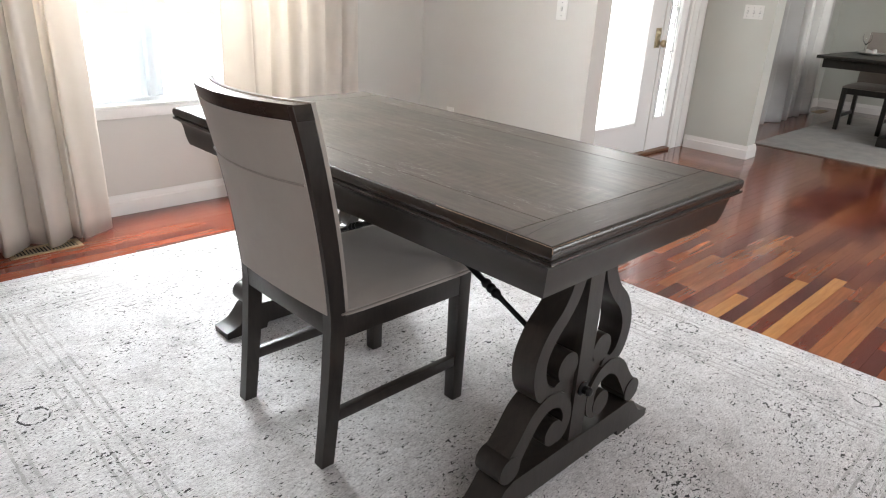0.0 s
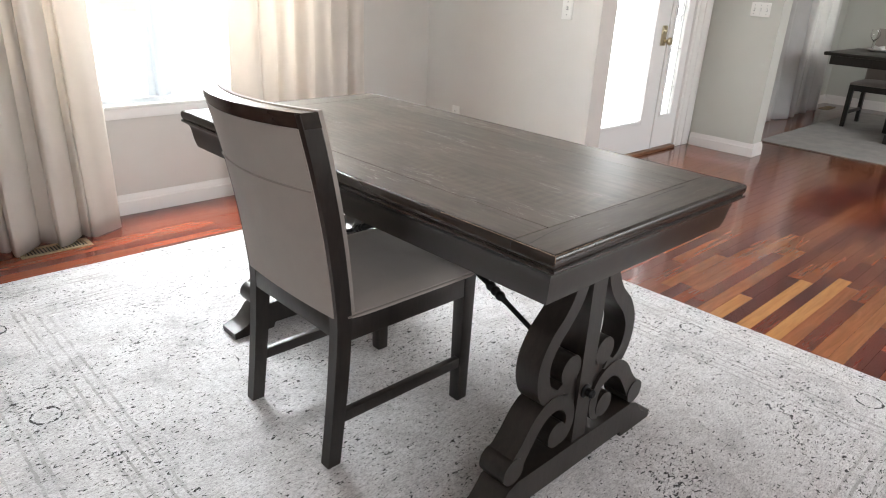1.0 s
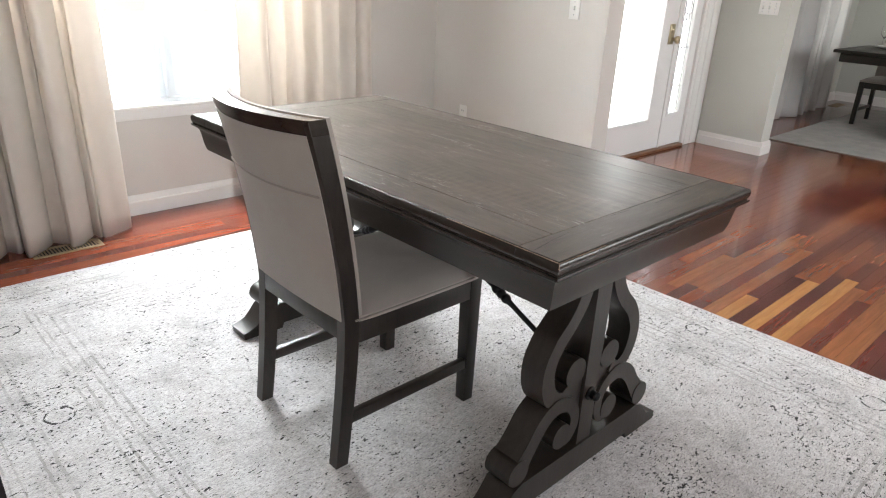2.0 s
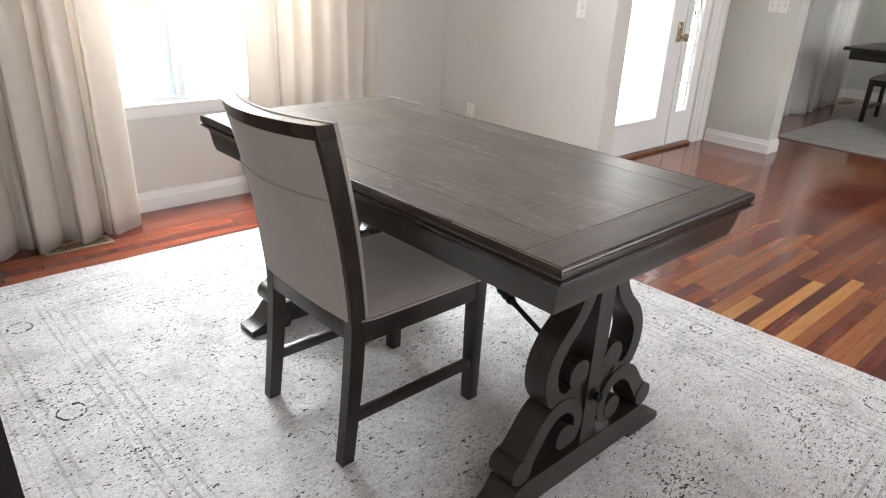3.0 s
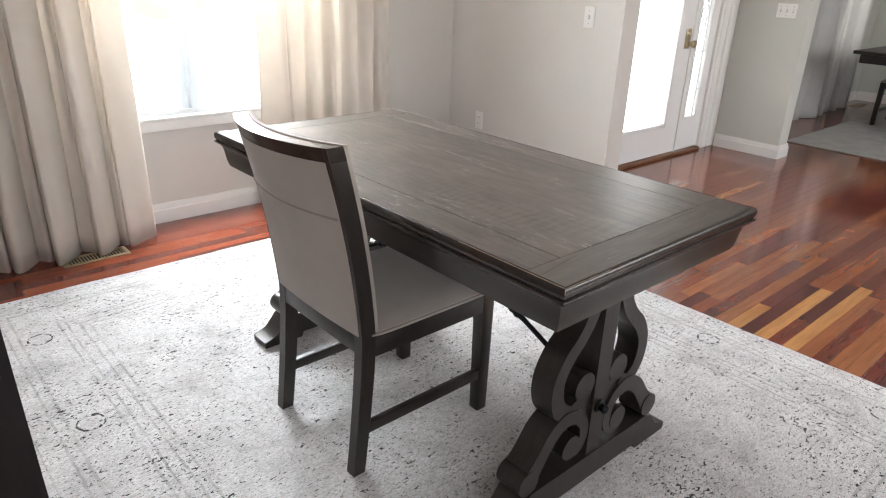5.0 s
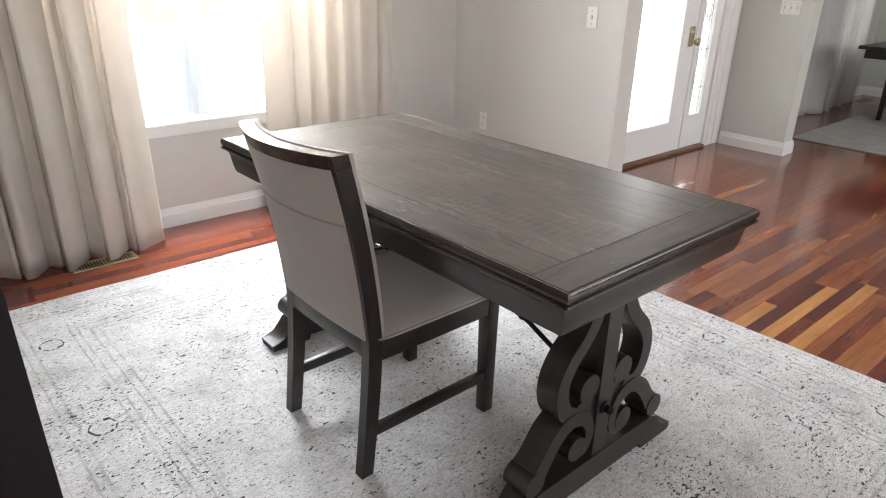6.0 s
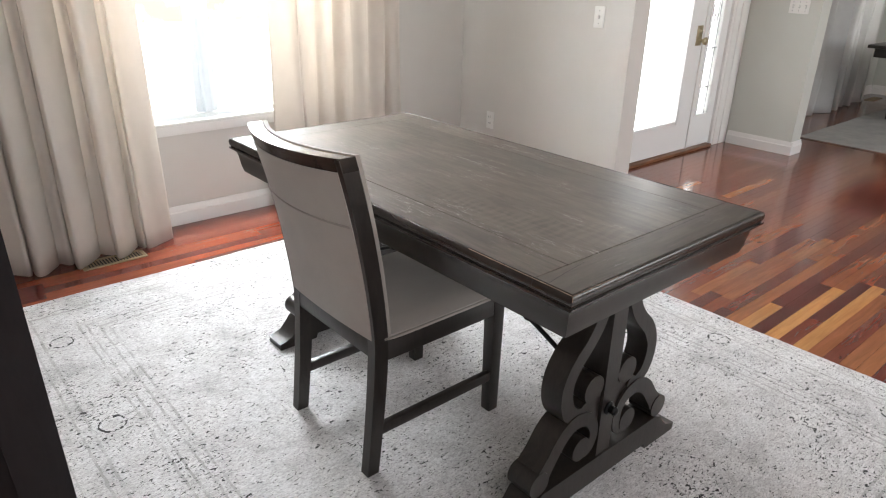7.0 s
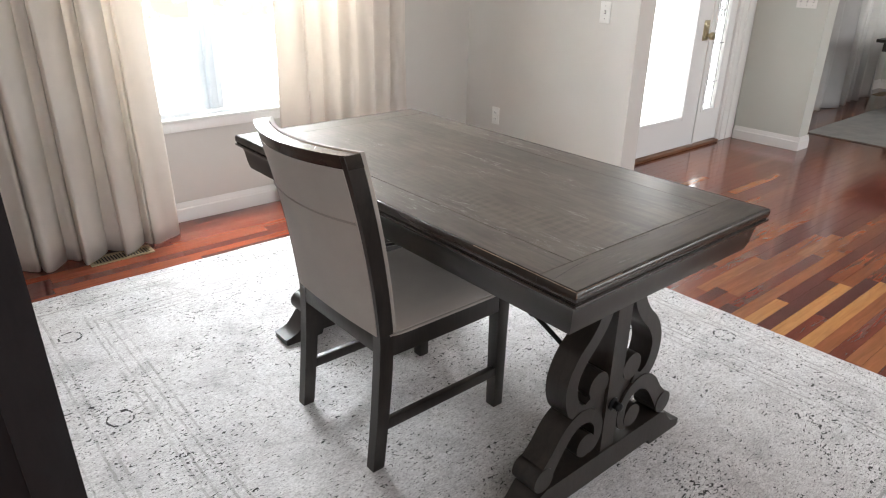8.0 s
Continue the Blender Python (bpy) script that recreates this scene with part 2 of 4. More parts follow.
def rug_mat():
    m, nt, b = mat("distressed_rug_pile", (0.6, 0.58, 0.55), 0.95)
    tc = nt.nodes.new("ShaderNodeTexCoord")
    sep = nt.nodes.new("ShaderNodeSeparateXYZ")
    nt.links.new(tc.outputs["Object"], sep.inputs[0])
    X, Y = sep.outputs[0], sep.outputs[1]
    v = coords(nt)
    mott = noise_tex(nt, v, 5.5, 8, 0.72, 0.4)
    mid = noise_tex(nt, coords(nt, (18, 44, 1)), 1.9, 6, 0.8)
    fine = noise_tex(nt, coords(nt, (60, 150, 1)), 1.7, 4, 0.75)
    c1 = ramp(nt, mott, [(0.32, (0.43, 0.42, 0.424)), (0.5, (0.60, 0.59, 0.596)), (0.72, (0.71, 0.702, 0.709))])
    c2 = ramp(nt, mid, [(0.32, (0.60, 0.59, 0.585)), (0.5, (0.96, 0.96, 0.96)), (0.7, (1.16, 1.15, 1.14))])
    c3 = ramp(nt, fine, [(0.32, (0.40, 0.40, 0.40)), (0.50, (1.0, 1.0, 1.0)), (0.70, (1.22, 1.22, 1.22))])
    base = mix(nt, 1.0, mix(nt, 1.0, c1, c2, "MULTIPLY"), c3, "MULTIPLY")

    # distance from the nearest edge
    dx = maths(nt, "MINIMUM", maths(nt, "SUBTRACT", X, RUG_X0), maths(nt, "SUBTRACT", RUG_X1, X))
    dy = maths(nt, "MINIMUM", maths(nt, "SUBTRACT", Y, RUG_Y0), maths(nt, "SUBTRACT", RUG_Y1, Y))
    d = maths(nt, "MINIMUM", dx, dy)
    wob = maths(nt, "MULTIPLY_ADD", noise_tex(nt, v, 30, 2), 0.012, -0.006)
    d = maths(nt, "ADD", d, wob)
    lines = None
    for at, half in ((0.03, 0.003), (0.055, 0.003), (0.118, 0.005), (0.150, 0.006), (0.290, 0.005), (0.316, 0.005), (0.355, 0.005), (0.385, 0.005)):
        near = maths(nt, "ABSOLUTE", maths(nt, "SUBTRACT", d, at))
        k = maths(nt, "LESS_THAN", near, half * 0.8)
        lines = k if lines is None else maths(nt, "MAXIMUM", lines, k)
    worn = ramp(nt, noise_tex(nt, v, 9, 5, 0.7), [(0.35, (0.1, 0.1, 0.1)), (0.6, (1, 1, 1))])
    fade = maths(nt, "MULTIPLY", maths(nt, "MULTIPLY", lines, worn), 0.72)
    base = mix(nt, fade, base, (0.27, 0.26, 0.255))

    # rings along the border, broken by wear
    left = maths(nt, "LESS_THAN", X, 0.4)
    py = maths(nt, "SUBTRACT", maths(nt, "WRAP", maths(nt, "SUBTRACT", Y, maths(nt, "MULTIPLY_ADD", left, 0.315, 0.015)), 0.63, 0.0), 0.315)
    px = maths(nt, "SUBTRACT", dx, maths(nt, "MULTIPLY_ADD", left, 0.028, 0.182))
    r = maths(nt, "SQRT", maths(nt, "ADD", maths(nt, "POWER", px, 2.0), maths(nt, "POWER", py, 2.0)))
    r = maths(nt, "ADD", r, maths(nt, "MULTIPLY_ADD", noise_tex(nt, v, 70, 2), 0.012, -0.006))
    ring = maths(nt, "LESS_THAN", maths(nt, "ABSOLUTE", maths(nt, "SUBTRACT", r, 0.040)), 0.0036)
    inside = maths(nt, "LESS_THAN", maths(nt, "ABSOLUTE", py), 0.2)
    gap = maths(nt, "GREATER_THAN", noise_tex(nt, v, 75, 2), 0.47)
    ring = maths(nt, "MULTIPLY", maths(nt, "MULTIPLY", ring, inside), gap)

    # flecks: small charcoal dashes, thicker in drifts
    warp = noise_tex(nt, coords(nt, (50, 92, 1)), 1.0, 2.0, 0.5, 0.9)
    drift = noise_tex(nt, v, 2.6, 4, 0.6)
    cut = maths(nt, "MULTIPLY_ADD", drift, -0.34, 0.838)
    fleck = maths(nt, "GREATER_THAN", warp, cut)
    small = noise_tex(nt, coords(nt, (78, 120, 1)), 1.0, 1.0, 0.5, 0.6)
    fleck = maths(nt, "MAXIMUM", fleck, maths(nt, "GREATER_THAN", small, maths(nt, "MULTIPLY_ADD", drift, -0.30, 0.850)))
    dark = maths(nt, "MAXIMUM", fleck, ring)
    base = mix(nt, dark, base, (0.016, 0.015, 0.016))
    nt.links.new(base, b.inputs["Base Color"])
    b.inputs["Sheen Weight"].default_value = 0.2
    h = maths(nt, "ADD", fine, maths(nt, "MULTIPLY", mid, 0.6))
    h = maths(nt, "SUBTRACT", h, maths(nt, "MULTIPLY", dark, 0.5))
    bump(nt, b, h, 0.5, 0.003)
    return m


M_RUG = rug_mat()
M_RUG2 = fabric("beige_rug_pile", (0.19, 0.17, 0.147), 120, 0.95, 0.26)

# ---- mesh helpers ----


def box(x0, x1, y0, y1, z0, z1, bevel=0.0, seg=2):
    bm = bmesh.new()
    bmesh.ops.create_cube(bm, size=1)
    for v in bm.verts:
        v.co = ((x0 + x1) / 2 + v.co.x * (x1 - x0), (y0 + y1) / 2 + v.co.y * (y1 - y0), (z0 + z1) / 2 + v.co.z * (z1 - z0))
    if bevel:
        bmesh.ops.bevel(bm, geom=bm.edges[:], offset=bevel, segments=seg, profile=0.5, affect="EDGES")
    return bm


def join(*bms):
    out = bms[0]
    for b in bms[1:]:
        me = bpy.data.meshes.new("tmp")
        b.to_mesh(me)
        out.from_mesh(me)
        bpy.data.meshes.remove(me)
        b.free()
    return out


def soften(bm, offset, seg=2, angle=40):
    sharp = [e for e in bm.edges if len(e.link_faces) == 2 and e.calc_face_angle(0) > radians(angle)]
    bmesh.ops.bevel(bm, geom=sharp, offset=offset, segments=seg, profile=0.5, affect="EDGES", clamp_overlap=True)
    return bm


def mesh_from(name, bm, material, smooth=True):
    bmesh.ops.recalc_face_normals(bm, faces=bm.faces[:])
    me = bpy.data.meshes.new(name)
    bm.to_mesh(me)
    bm.free()
    me.materials.append(material)
    if smooth:
        me.shade_smooth()
        me.set_sharp_from_angle(angle=radians(35))
    return me


def part(name, bm, material, parent, label=""):
    ob = new(name, mesh_from(name, bm, material))
    ob.parent = parent
    if label:
        tagged(ob, label)
    return ob


def thing(name, label, category, at=(0, 0, 0), group="", kind=""):
    ob = new(name)
    ob.location = at
    ob.empty_display_size = 0.1
    return tagged(ob, label, category, group, kind)


def solid(name, bm, material, label, category, group="", kind=""):
    return tagged(new(name, mesh_from(name, bm, material)), label, category, group, kind)


def structure(name, bm, material, label, category):
    return solid(name, bm, material, label, category, "", "structure")


def smooth_path(pts, n=8):
    """Catmull-Rom through the points."""
    p = [Vector(q) for q in pts]
    p = [2 * p[0] - p[1]] + p + [2 * p[-1] - p[-2]]
    out = []
    for i in range(1, len(p) - 2):
        for k in range(n):
            t = k / n
            out.append(0.5 * (2 * p[i] + (p[i + 1] - p[i - 1]) * t + (2 * p[i - 1] - 5 * p[i] + 4 * p[i + 1] - p[i + 2]) * t * t
                              + (3 * p[i] - p[i - 1] - 3 * p[i + 1] + p[i + 2]) * t ** 3))
    out.append(p[-2])
    return out


def ribbon(pts, y0, y1, n=8):
    """A band in the x-z plane, (x, z, half width) along its middle, y0 to y1 thick."""
    c = smooth_path(pts, n)
    bm = bmesh.new()
    rings = []
    for i, q in enumerate(c):
        a, b2 = c[max(i - 1, 0)], c[min(i + 1, len(c) - 1)]
        t = Vector((b2.x - a.x, b2.y - a.y)).normalized()
        nx, nz = -t.y, t.x
        w = q.z
        rings.append([bm.verts.new((q.x + s * nx * w, y, q.y + s * nz * w)) for s, y in ((1, y0), (-1, y0), (-1, y1), (1, y1))])
    for r0, r1 in zip(rings, rings[1:]):
        for k in range(4):
            bm.faces.new((r0[k], r0[(k + 1) % 4], r1[(k + 1) % 4], r1[k]))
    bm.faces.new(rings[0])
    bm.faces.new(rings[-1][::-1])
    return bm


def disc_y(x, z, r, y0, y1, seg=28):
    bm = bmesh.new()
    a = [bm.verts.new((x + r * math.cos(2 * math.pi * k / seg), y0, z + r * math.sin(2 * math.pi * k / seg))) for k in range(seg)]
    b = [bm.verts.new((v.co.x, y1, v.co.z)) for v in a]
    bm.faces.new(a)
    bm.faces.new(b[::-1])
    for k in range(seg):
        bm.faces.new((a[k], b[k], b[(k + 1) % seg], a[(k + 1) % seg]))
    return bm


def prism_y(outline, y0, y1):
    bm = bmesh.new()
    a = [bm.verts.new((x, y0, z)) for x, z in outline]
    b = [bm.verts.new((x, y1, z)) for x, z in outline]
    bm.faces.new(a)
    bm.faces.new(b[::-1])
    for k in range(len(a)):
        bm.faces.new((a[k], b[k], b[(k + 1) % len(a)], a[(k + 1) % len(a)]))
    return bm


def lathe(profile, seg=20, axis=None, origin=(0, 0, 0)):
    """A turned shape: (radius, height) along z, or along axis."""
    bm = bmesh.new()
    rings = [[bm.verts.new((r * math.cos(2 * math.pi * k / seg), r * math.sin(2 * math.pi * k / seg), h)) for k in range(seg)] for r, h in profile]
    for r0, r1 in zip(rings, rings[1:]):
        for k in range(seg):
            bm.faces.new((r0[k], r0[(k + 1) % seg], r1[(k + 1) % seg], r1[k]))
    bm.faces.new(rings[0][::-1])
    bm.faces.new(rings[-1])
    m = Matrix.Translation(origin)
    if axis:
        m = m @ Vector(axis).to_track_quat("Z", "Y").to_matrix().to_4x4()
    bm.transform(m)
    return bm


def tube(pts, r, seg=8):
    """A round bar along the points."""
    bm = bmesh.new()
    p = [Vector(q) for q in pts]
    rings = []
    for i, q in enumerate(p):
        t = (p[min(i + 1, len(p) - 1)] - p[max(i - 1, 0)]).normalized()
        u = t.orthogonal().normalized() if i == 0 else (u - t * u.dot(t)).normalized()
        w = t.cross(u)
        rings.append([bm.verts.new(q + r * (math.cos(2 * math.pi * k / seg) * u + math.sin(2 * math.pi * k / seg) * w)) for k in range(seg)])
    for r0, r1 in zip(rings, rings[1:]):
        for k in range(seg):
            bm.faces.new((r0[k], r0[(k + 1) % seg], r1[(k + 1) % seg], r1[k]))
    bm.faces.new(rings[0][::-1])
    bm.faces.new(rings[-1])
    return bm

# ---- the rooms ----
CEIL = 2.70
WIN_Y, WIN_X0, WIN_X1, WIN_Z0, WIN_Z1 = 2.884, -0.01, 1.33, 0.56, 2.15   # front window
SIDE_X, SIDE_END, SIDE_T = 2.32, 1.523, 0.145                            # wall with the light switch
DOOR_Y = 2.03
FOY_X, FOY_END, FOY_T = 4.617, 1.468, 0.16                               # wall between entry and dining room
DIN_Y, DIN_X = 2.20, 8.50
BACK_Y, LEFT_X = -3.6, -2.6


def wall_with_hole(x0, x1, y0, y1, hx0, hx1, hz0, hz1):
    """A wall along x with one opening."""
    bms = [box(x0, hx0, y0, y1, 0, CEIL), box(hx1, x1, y0, y1, 0, CEIL), box(hx0, hx1, y0, y1, hz1, CEIL)]
    if hz0 > 0:
        bms.append(box(hx0, hx1, y0, y1, 0, hz0))
    return join(*bms)


floor = structure("floor", join(box(LEFT_X - 0.2, SIDE_X + SIDE_T, BACK_Y - 0.2, 3.1, -0.12, -0.012), box(SIDE_X + SIDE_T, FOY_X + 0.08, BACK_Y - 0.2, DOOR_Y + 0.10, -0.12, -0.012),
    box(FOY_X + 0.08, DIN_X + 0.2, BACK_Y - 0.2, DIN_Y + 0.16, -0.12, -0.012)), M_SUBFLOOR, "glossy red-brown cherry strip floor of mixed tones", "floor")
structure("ceiling", join(box(LEFT_X - 0.2, SIDE_X + SIDE_T, BACK_Y - 0.2, 3.1, CEIL, CEIL + 0.1), box(SIDE_X + SIDE_T, FOY_X + 0.08, BACK_Y - 0.2, DOOR_Y + 0.10, CEIL, CEIL + 0.1),
    box(FOY_X + 0.08, DIN_X + 0.2, BACK_Y - 0.2, DIN_Y + 0.16, CEIL, CEIL + 0.1)), M_CEIL, "plain white painted ceiling", "ceiling")
structure("wall_north", wall_with_hole(LEFT_X, SIDE_X, WIN_Y, WIN_Y + 0.16, WIN_X0, WIN_X1, WIN_Z0, WIN_Z1), M_WALL, "greige painted wall round the front window", "wall")
structure("wall_east", box(SIDE_X, SIDE_X + SIDE_T, SIDE_END, WIN_Y + 0.16, 0, CEIL), M_WALL, "greige painted wall ending beside the entry", "wall")
structure("wall_west", box(LEFT_X - 0.15, LEFT_X, BACK_Y, WIN_Y + 0.16, 0, CEIL), M_WALL, "greige painted wall", "wall")
# unseen wall; both openings are invented to make room for the fill lamps
structure("wall_south", join(wall_with_hole(LEFT_X - 0.15, 2.2, BACK_Y - 0.15, BACK_Y, -2.58, 0.3, 1.1, 2.4), wall_with_hole(2.2, DIN_X + 0.15, BACK_Y - 0.15, BACK_Y, 3.4, 5.8, 0.8, 2.6)), M_WALL, "greige painted wall out of view, openings added for fill light", "wall")
structure("wall_entry", join(box(SIDE_X + SIDE_T, 2.94, DOOR_Y, DOOR_Y + 0.16, 0, CEIL), box(2.94, FOY_X, DOOR_Y, DOOR_Y + 0.16, 2.16, CEIL)), M_WALL2, "greige painted wall over the entry door", "wall")
structure("wall_hall", box(FOY_X, FOY_X + FOY_T, FOY_END, DOOR_Y + 0.16, 0, CEIL), M_WALL2, "grey-beige painted wall stub beside the entry", "wall")
structure("wall_dining_north", wall_with_hole(FOY_X + FOY_T, DIN_X, DIN_Y, DIN_Y + 0.16, 6.9, 7.8, 0.6, 2.1), M_WALL2, "grey painted dining room wall with a window", "wall")
structure("wall_dining_east", box(DIN_X, DIN_X + 0.15, BACK_Y, DIN_Y + 0.16, 0, CEIL), M_WALL2, "grey painted dining room wall", "wall")


def baseboard(name, runs):
    """Moulded boards: each run is (start, end, outward normal)."""
    prof = [(0.0, 0.0), (0.016, 0.0), (0.016, 0.070), (0.0105, 0.0765), (0.0105, 0.084), (0.004, 0.097), (0.004, 0.106), (0.0, 0.106)]
    whole = None
    for (ax, ay), (bx, by), (nx, ny) in runs:
        bm = bmesh.new()
        ends = [[bm.verts.new((px + nx * d, py + ny * d, z)) for d, z in prof] for px, py in ((ax, ay), (bx, by))]
        k = len(prof)
        for i in range(k):
            bm.faces.new((ends[0][i], ends[0][(i + 1) % k], ends[1][(i + 1) % k], ends[1][i]))
        bm.faces.new(ends[0])
        bm.faces.new(ends[1][::-1])
        whole = bm if whole is None else join(whole, bm)
    return structure(name, whole, M_TRIM, "white moulded wooden baseboard along the wall", "baseboard")


baseboard("baseboard_1", [((LEFT_X, WIN_Y - 0.001), (SIDE_X, WIN_Y - 0.001), (0, -1))])
baseboard("baseboard_2", [((SIDE_X - 0.001, WIN_Y - 0.018), (SIDE_X - 0.001, SIDE_END), (-1, 0)), ((SIDE_X - 0.014, SIDE_END - 0.001), (SIDE_X + SIDE_T, SIDE_END - 0.001), (0, -1))])
baseboard("baseboard_3", [((FOY_X - 0.001, DOOR_Y - 0.03), (FOY_X - 0.001, FOY_END - 0.017), (-1, 0)), ((FOY_X - 0.001, FOY_END - 0.001), (FOY_X + FOY_T + 0.017, FOY_END - 0.001), (0, -1)),
                          ((FOY_X + FOY_T + 0.001, FOY_END), (FOY_X + FOY_T + 0.001, DIN_Y), (1, 0))])
baseboard("baseboard_4", [((FOY_X + FOY_T, DIN_Y - 0.001), (DIN_X, DIN_Y - 0.001), (0, -1)), ((DIN_X - 0.001, DIN_Y - 0.018), (DIN_X - 0.001, BACK_Y), (-1, 0))])

# front window: frame, mullion, stool and apron, two panes
win = thing("window_1", "white double window with bright daylight behind it", "window", ((WIN_X0 + WIN_X1) / 2, WIN_Y, WIN_Z0), kind="structure")


def at(ob, bm):
    """Moves room coordinates into a thing's own."""
    bm.transform(Matrix.Translation(-ob.location))
    return bm


mid = 0.485
part("window_frame", at(win, join(box(WIN_X0, WIN_X0 + 0.05, WIN_Y + 0.03, WIN_Y + 0.12, WIN_Z0, WIN_Z1, 0.004), box(WIN_X1 - 0.05, WIN_X1, WIN_Y + 0.03, WIN_Y + 0.12, WIN_Z0, WIN_Z1, 0.004),
                                  box(WIN_X0 + 0.05, WIN_X1 - 0.05, WIN_Y + 0.03, WIN_Y + 0.12, WIN_Z0, WIN_Z0 + 0.03, 0.004), box(WIN_X0 + 0.05, WIN_X1 - 0.05, WIN_Y + 0.03, WIN_Y + 0.12, WIN_Z1 - 0.05, WIN_Z1, 0.004))), M_SASH, win)
part("mullion", at(win, box(mid - 0.020, mid + 0.020, WIN_Y + 0.03, WIN_Y + 0.12, WIN_Z0 + 0.03, WIN_Z1 - 0.05, 0.004)), M_SASH, win)
for x0 in (mid - 0.060, mid + 0.024):
    part("sash_stile", at(win, box(x0, x0 + 0.036, WIN_Y + 0.055, WIN_Y + 0.10, WIN_Z0 + 0.03, WIN_Z1 - 0.05, 0.005)), M_SASH, win)
part("window_sill", at(win, box(WIN_X0 - 0.06, WIN_X1 + 0.06, WIN_Y - 0.022, WIN_Y + 0.03, WIN_Z0 - 0.012, WIN_Z0 + 0.006, 0.004)), M_TRIM, win)
part("apron", at(win, box(WIN_X0 - 0.05, WIN_X1 + 0.05, WIN_Y - 0.014, WIN_Y - 0.001, WIN_Z0 - 0.062, WIN_Z0 - 0.012, 0.003)), M_TRIM, win)
for x0, x1 in ((WIN_X0 + 0.05, mid - 0.060), (mid + 0.060, WIN_X1 - 0.05)):
    p = part("pane", at(win, box(x0, x1, WIN_Y + 0.07, WIN_Y + 0.076, WIN_Z0 + 0.05, WIN_Z1 - 0.05)), M_GLASS, win)
    p.visible_shadow = False

# entry door with a tall glass light, and its side light
GX0, GX1, GZ0, GZ1 = 3.20, 3.805, 0.268, 1.98
DX0, DX1 = 3.02, 4.014
door = thing("door_1", "white entry door with a tall glass light, closed", "door", ((DX0 + DX1) / 2, DOOR_Y, 0), kind="structure")
dy0, dy1 = DOOR_Y + 0.012, DOOR_Y + 0.056
part("door_leaf", at(door, join(box(DX0, GX0, dy0, dy1, 0.030, 2.08), box(GX1, DX1, dy0, dy1, 0.030, 2.08), box(GX0, GX1, dy0, dy1, 0.030, GZ0), box(GX0, GX1, dy0, dy1, GZ1, 2.08))), M_DOOR, door)
part("glazing_bead", at(door, join(box(GX0 - 0.022, GX0 + 0.006, dy0 - 0.012, dy0, GZ0 - 0.022, GZ1 + 0.022, 0.004), box(GX1 - 0.006, GX1 + 0.022, dy0 - 0.012, dy0, GZ0 - 0.022, GZ1 + 0.022, 0.004),
                                   box(GX0 + 0.006, GX1 - 0.006, dy0 - 0.012, dy0, GZ0 - 0.022, GZ0 + 0.006, 0.004), box(GX0 + 0.006, GX1 - 0.006, dy0 - 0.012, dy0, GZ1 - 0.006, GZ1 + 0.022, 0.004))), M_DOOR, door)
p = part("pane", at(door, box(GX0, GX1, dy0 + 0.016, dy0 + 0.022, GZ0, GZ1)), M_GLASS, door)
p.visible_shadow = False
lock = part("lock_plate", at(door, join(box(3.918, 3.990, dy0 - 0.007, dy0, 0.832, 0.978, 0.0034, 3), lathe([(0.029, 0), (0.029, 0.009), (0.024, 0.012)], 24, (0, -1, 0), (3.962, dy0, 0.866)),
                                        lathe([(0.027, 0), (0.027, 0.009), (0.022, 0.012)], 24, (0, -1, 0), (3.954, dy0, 0.940)))), M_BRASS, door, "aged brass lock plate")
part("door_knob", at(door, lathe([(0.012, 0), (0.012, 0.022), (0.020, 0.030), (0.028, 0.040), (0.029, 0.050), (0.022, 0.060), (0.006, 0.064)], 20, (0, -1, 0), (3.968, dy0 - 0.006, 0.868))), M_BRASS, lock, "round brass knob")
part("thumb_turn", at(door, lathe([(0.017, 0), (0.017, 0.010), (0.012, 0.014), (0.005, 0.016)], 16, (0, -1, 0), (3.958, dy0 - 0.006, 0.938))), M_BRASS, lock, "brass deadbolt turn")
part("hinge_edge", at(door, box(DX0 - 0.03, DX0 - 0.004, DOOR_Y + 0.01, DOOR_Y + 0.06, 0.0, 2.10)), M_TRIM, door)

side = thing("window_2", "narrow leaded side light beside the entry door", "window", (4.18, DOOR_Y, 0), kind="structure")
SX0, SX1, SZ0, SZ1 = 4.088, 4.272, 0.288, 1.98
part("panel", at(side, join(box(DX1 + 0.012, SX0, dy0, dy1, 0.030, 2.08), box(SX1, 4.372, dy0, dy1, 0.030, 2.08), box(SX0, SX1, dy0, dy1, 0.030, SZ0), box(SX0, SX1, dy0, dy1, SZ1, 2.08))), M_DOOR, side)
part("window_frame", at(side, join(box(SX0 - 0.014, SX0 + 0.004, dy0 - 0.004, dy0, SZ0 - 0.014, SZ1, 0.0015), box(SX1 - 0.004, SX1 + 0.014, dy0 - 0.004, dy0, SZ0 - 0.014, SZ1, 0.0015), box(SX0 + 0.004, SX1 - 0.004, dy0 - 0.004, dy0, SZ0 - 0.014, SZ0 + 0.004, 0.0015))), M_DOOR, side)
p = part("pane", at(side, box(SX0, SX1, dy0 + 0.016, dy0 + 0.022, SZ0, SZ1)), M_GLASS, side)
p.visible_shadow = False
ly = dy0 + 0.010
sc = (SX0 + SX1) / 2


def came(pts):
    return part("came", at(side, tube([(x, ly, z) for x, z in pts], 0.0030, 6)), M_LEAD, side)


